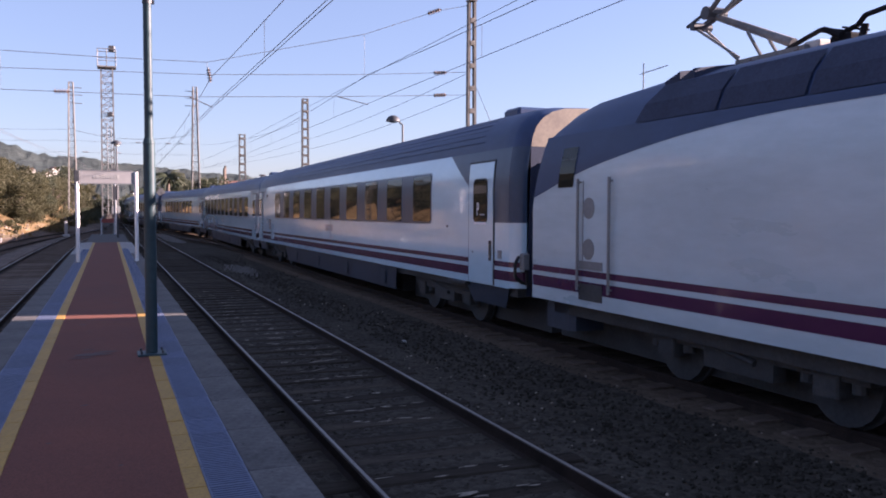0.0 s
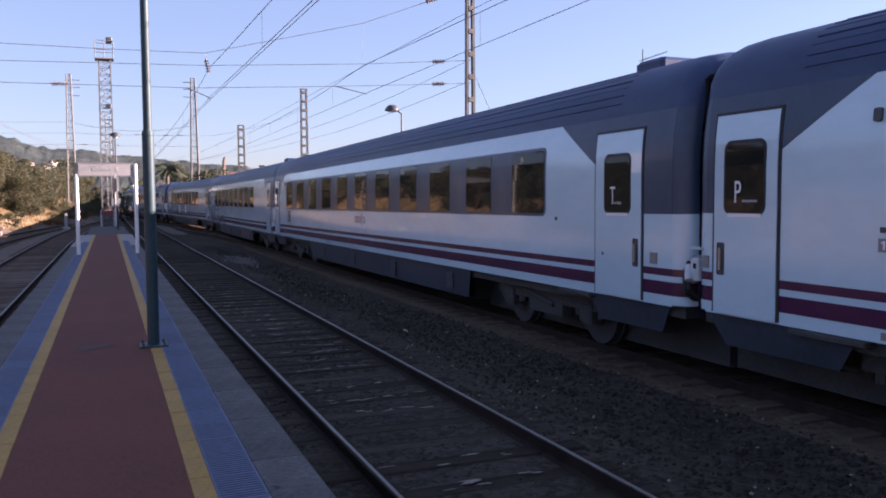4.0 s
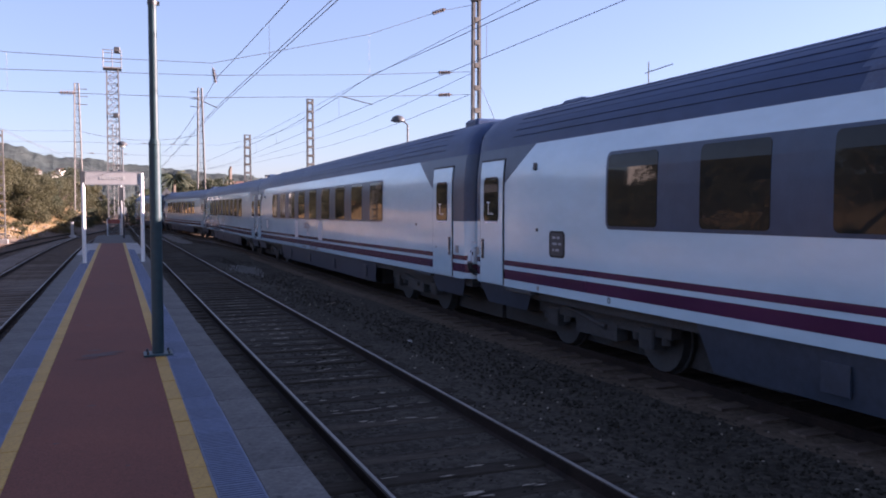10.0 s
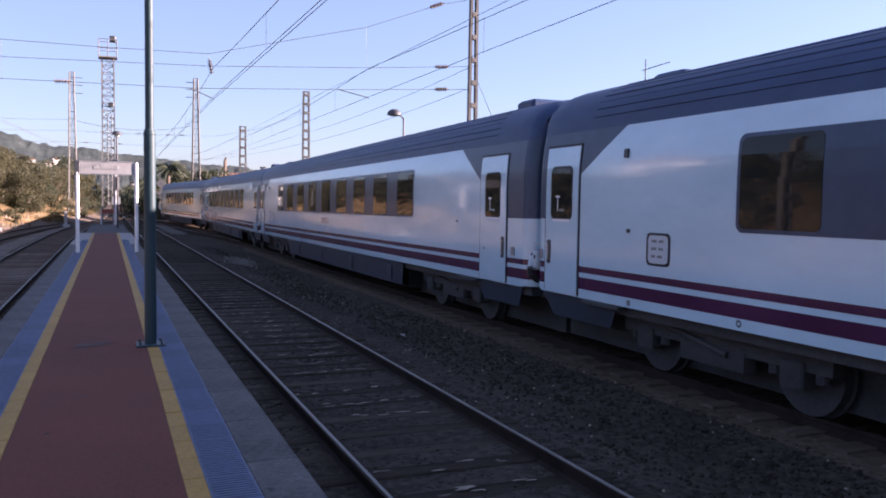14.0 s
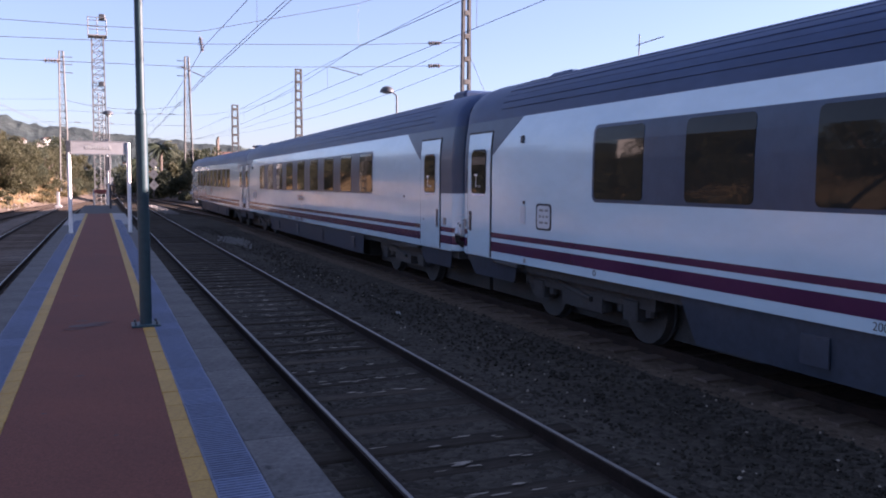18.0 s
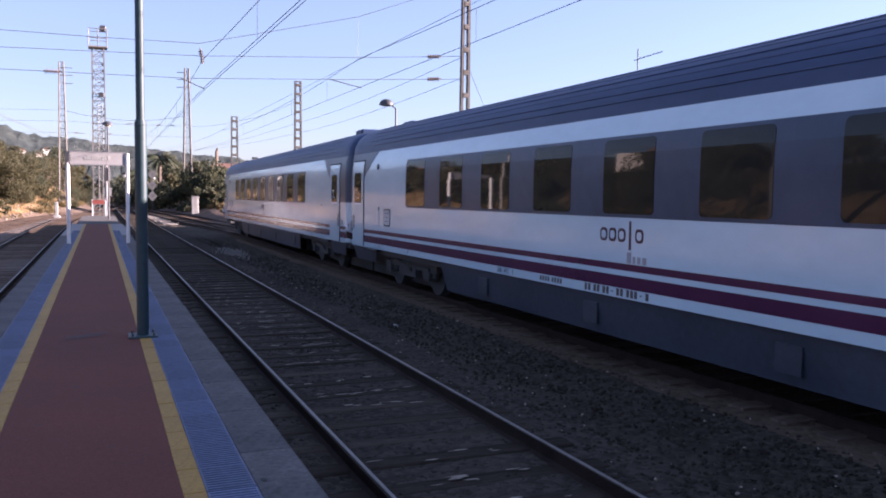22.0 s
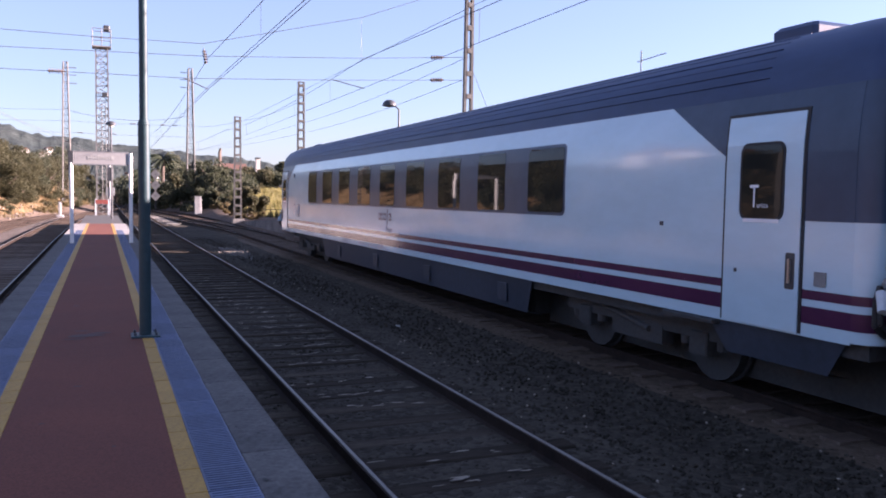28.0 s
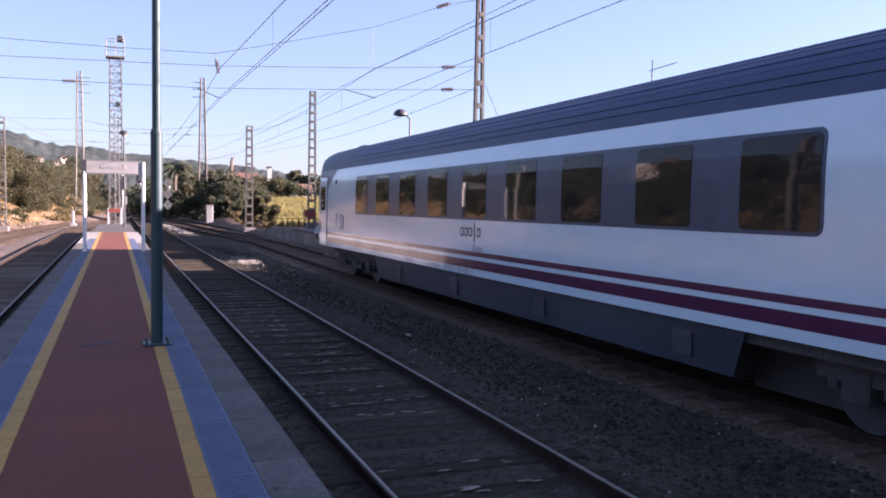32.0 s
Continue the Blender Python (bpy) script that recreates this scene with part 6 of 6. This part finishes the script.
    for x, y, r, h in ((-5.6, 138, 1.8, 4.2), (-4.3, 150, 1.7, 4.8), (-6.6, 158, 2.2, 5.6), (-2.9, 172, 1.6, 5.2), (-4.2, 186, 2.0, 6.4), (-1.6, 205, 1.6, 6.6), (7.2, 235, 2.2, 6.5)):
        bush(rng, x, y, r, h, M_LEAF, "olive green tree beside the far tracks", 1700, 0.16, "tree")
    palm(8.3, 130, 7.0)
    palm(5.4, 128, 4.6)
    # dry grass on the bank, meadow on the right
    for name, mat, n, label in (("dry_grass", M_DRY, 9000, "tufts of dry yellow grass"), ("meadow_grass", M_MEADOW, 15000, "yellow green meadow grass behind the fence")):
        g = Geo()
        for _ in range(n):
            if name == "dry_grass":
                y = rng.uniform(18, 140)
                x = foot(y) - 0.2 - 7 * rng.random() ** 1.3
                s = rng.uniform(0.10, 0.32)
            else:
                x, y = rng.uniform(12.6, 27), rng.uniform(67, 114)
                s = rng.uniform(0.25, 0.55)
            z = ground_z(x, y)
            a, t = rng.uniform(0, 6.28), rng.uniform(-0.25, 0.25)
            dx, dy = math.cos(a) * s * 0.22, math.sin(a) * s * 0.22
            g.face(((x - dx, y - dy, z - 0.03), (x + dx, y + dy, z - 0.03), (x + dx * 0.4 + t * s, y + dy * 0.4, z + s)))
        tagged(part(name, g, mat), label, "grass", kind="stuff")
    # stones at the foot of the bank
    rock = Geo()
    for _ in range(420):
        y = rng.uniform(22, 120)
        x = foot(y) + rng.uniform(-2.2, 0.5)
        r = rng.uniform(0.05, 0.2)
        a = rng.uniform(0, 3)
        z = ground_z(x, y)
        rock.bar((x, y, z - 0.05), (x + 0.06 * math.cos(a), y + 0.06 * math.sin(a), z + r * 0.8), r, r * 0.5, 6)
    tagged(part("rocks", rock, M_ROCK), "pale rocks at the foot of the bank", "rock", kind="stuff")
    m = thing("marker_stone", "small white marker stone at the foot of the bank", "marker", pose(-8.0, 60, ground_z(-8.0, 60)))
    part("block", Geo().box(-0.16, 0.16, -0.12, 0.12, -0.1, 0.45, 0.05), M_WHITEPOLE, m)
    m = thing("concrete_stub", "weathered concrete post stub beside the tracks", "post", pose(-3.4, 78, ground_z(-3.4, 78)))
    part("shaft", Geo().box(-0.12, 0.12, -0.12, 0.12, -0.2, 1.5, 0.03), M_BOARD, m)
    part("foot", Geo().box(-0.3, 0.3, -0.3, 0.3, -0.2, 0.35, 0.05), M_BOARD, m)


def far_houses():
    house(-24.5, 46.5, 5.0, 8.0, 4.6, 1.6, 0, None, "beige rendered house on the bank with a tile roof")
    house(-27.0, 98, 5.0, 7.0, 4.4, 1.5, 0, None, "pale rendered house on the bank among trees")
    house(26.3, 126, 3.2, 4, 0.9, 1.4, 10, None, "low grey shed behind bushes")
    house(23.2, 165, 5.4, 6, 3.4, 1.7, 0, None, "house with a rust coloured tile roof among trees")
    t = thing("chimney_tower", "thin white chimney with a dark cap", "chimney", pose(29.4, 170, ground_z(29.4, 170)))
    part("shaft", Geo().box(-0.4, 0.4, -0.4, 0.4, -0.5, 6.1, 0.03), M_PLASTER, t)
    part("cap", Geo().box(-0.55, 0.55, -0.55, 0.55, 6.1, 6.4, 0.05), M_DARK, t)
    t = thing("utility_pole", "dark wooden utility pole among trees", "pole", pose(19.4, 150, ground_z(19.4, 150)))
    part("shaft", Geo().bar((0, 0, -0.3), (0, 0, 7.4), 0.22, 0.2, 8), M_BARK, t)
    for a, r, z, w, h in ((-5.3, 520, 17, 4.0, 2.2), (-4.4, 540, 22, 3.6, 2.0), (-3.5, 515, 18.5, 3.2, 2.4), (-3.1, 530, 22.5, 3.6, 2.0), (-2.7, 500, 15.5, 3.0, 1.8), (1.6, 520, 9.0, 3.2, 1.6), (3.0, 420, 6.4, 4.4, 2.6), (2.75, 410, 2.4, 3.8, 2.4), (3.15, 400, -0.8, 4.0, 2.2), (4.2, 520, 8.5, 3.4, 1.8)):
        house(r * math.sin(radians(a)), r * math.cos(radians(a)), w, 4, h, 0.9, 17 * a, z, "white hillside house with a clay tile roof")


def pale_gravel():
    rng = random.Random(31)
    g = Geo()
    # the stones' pale colour carries the brightness of a far sunlit spot
    for _ in range(900):
        y = rng.uniform(62, 82)
        x = 4.75 - (y - 62) * 0.012 + rng.gauss(0, 0.22)
        r = rng.uniform(0.02, 0.07)
        a = rng.uniform(0, 3)
        g.bar((x, y, -0.44), (x + 0.03 * math.cos(a), y + 0.03 * math.sin(a), -0.4 + r * 0.8), r, r * 0.5, 5)
    # nearer patch of pale stones strengthens the sun spot behind the tail
    for _ in range(260):
        y = rng.gauss(32.4, 1.1)
        x = rng.gauss(4.75, 0.22)
        r = rng.uniform(0.015, 0.045)
        a = rng.uniform(0, 3)
        g.bar((x, y, -0.36), (x + 0.02 * math.cos(a), y + 0.02 * math.sin(a), -0.26 + r * 0.6), r, r * 0.5, 5)
    tagged(part("pale_gravel", g, M_SUNRUBBLE), "pale rubble brightening sunlit spots between two tracks", "gravel", kind="stuff")


# ---------------- build ----------------
ground()
hills()
railway("track_near", line_near, -14, 140, 1.0, 48, "rusty railway track on worn sleepers beside the platform")
# dull rail heads paint in the train's shade; paler sleepers lift the darks
railway("track_train", line_train, -60, 200, 99, 99, "railway track under the train", M_RAIL, M_SLEEP2)
railway("track_left", line_left, -14, 160, 8, 40, "railway track on the other side of the platform", None, M_SLEEP2)
railway("track_siding", line_left2, -10, 150, 99, 99, "sunlit rusty siding near the bank", M_RAIL, M_SLEEP2)
railway("track_crossover", line_cross, 48, 128, 999, 999, "worn crossover track between two tracks", M_RAILTOP)
ballast_stones()
sleeper_chips()
pale_gravel()
green_post()
sign()
mushroom_lamp("platform_lamp", 0.53, 54, 5.70, PZ - 0.27, "dark mushroom lamp near the platform end")
floodlight_tower()
signal_post()
overhead()
antenna()
side_poles()
diamond_boards()
hooded_lamp(13.55, 38.5, 6.05, 0.5)
side_platform()
greenery()
far_houses()
litter = thing("litter", "crumpled pale scrap of paper on the ballast", "litter", pose(4.8, 13.55, -0.23))
part("scrap", Geo().box(-0.05, 0.04, -0.03, 0.04, 0.0, 0.05, 0.015), M_PAPER, litter)
loco = locomotive()
train = [coach(k, s) for k, s in enumerate(SPECS)]
platform()


def motions():
    walk(loco, vehicle_rows(J0 - 0.42 - 20.1, 20.1, 4.4))
    for k, c in enumerate(train):
        walk(c, vehicle_rows(J0 + PITCH * k, PITCH, 3.9))


motions()
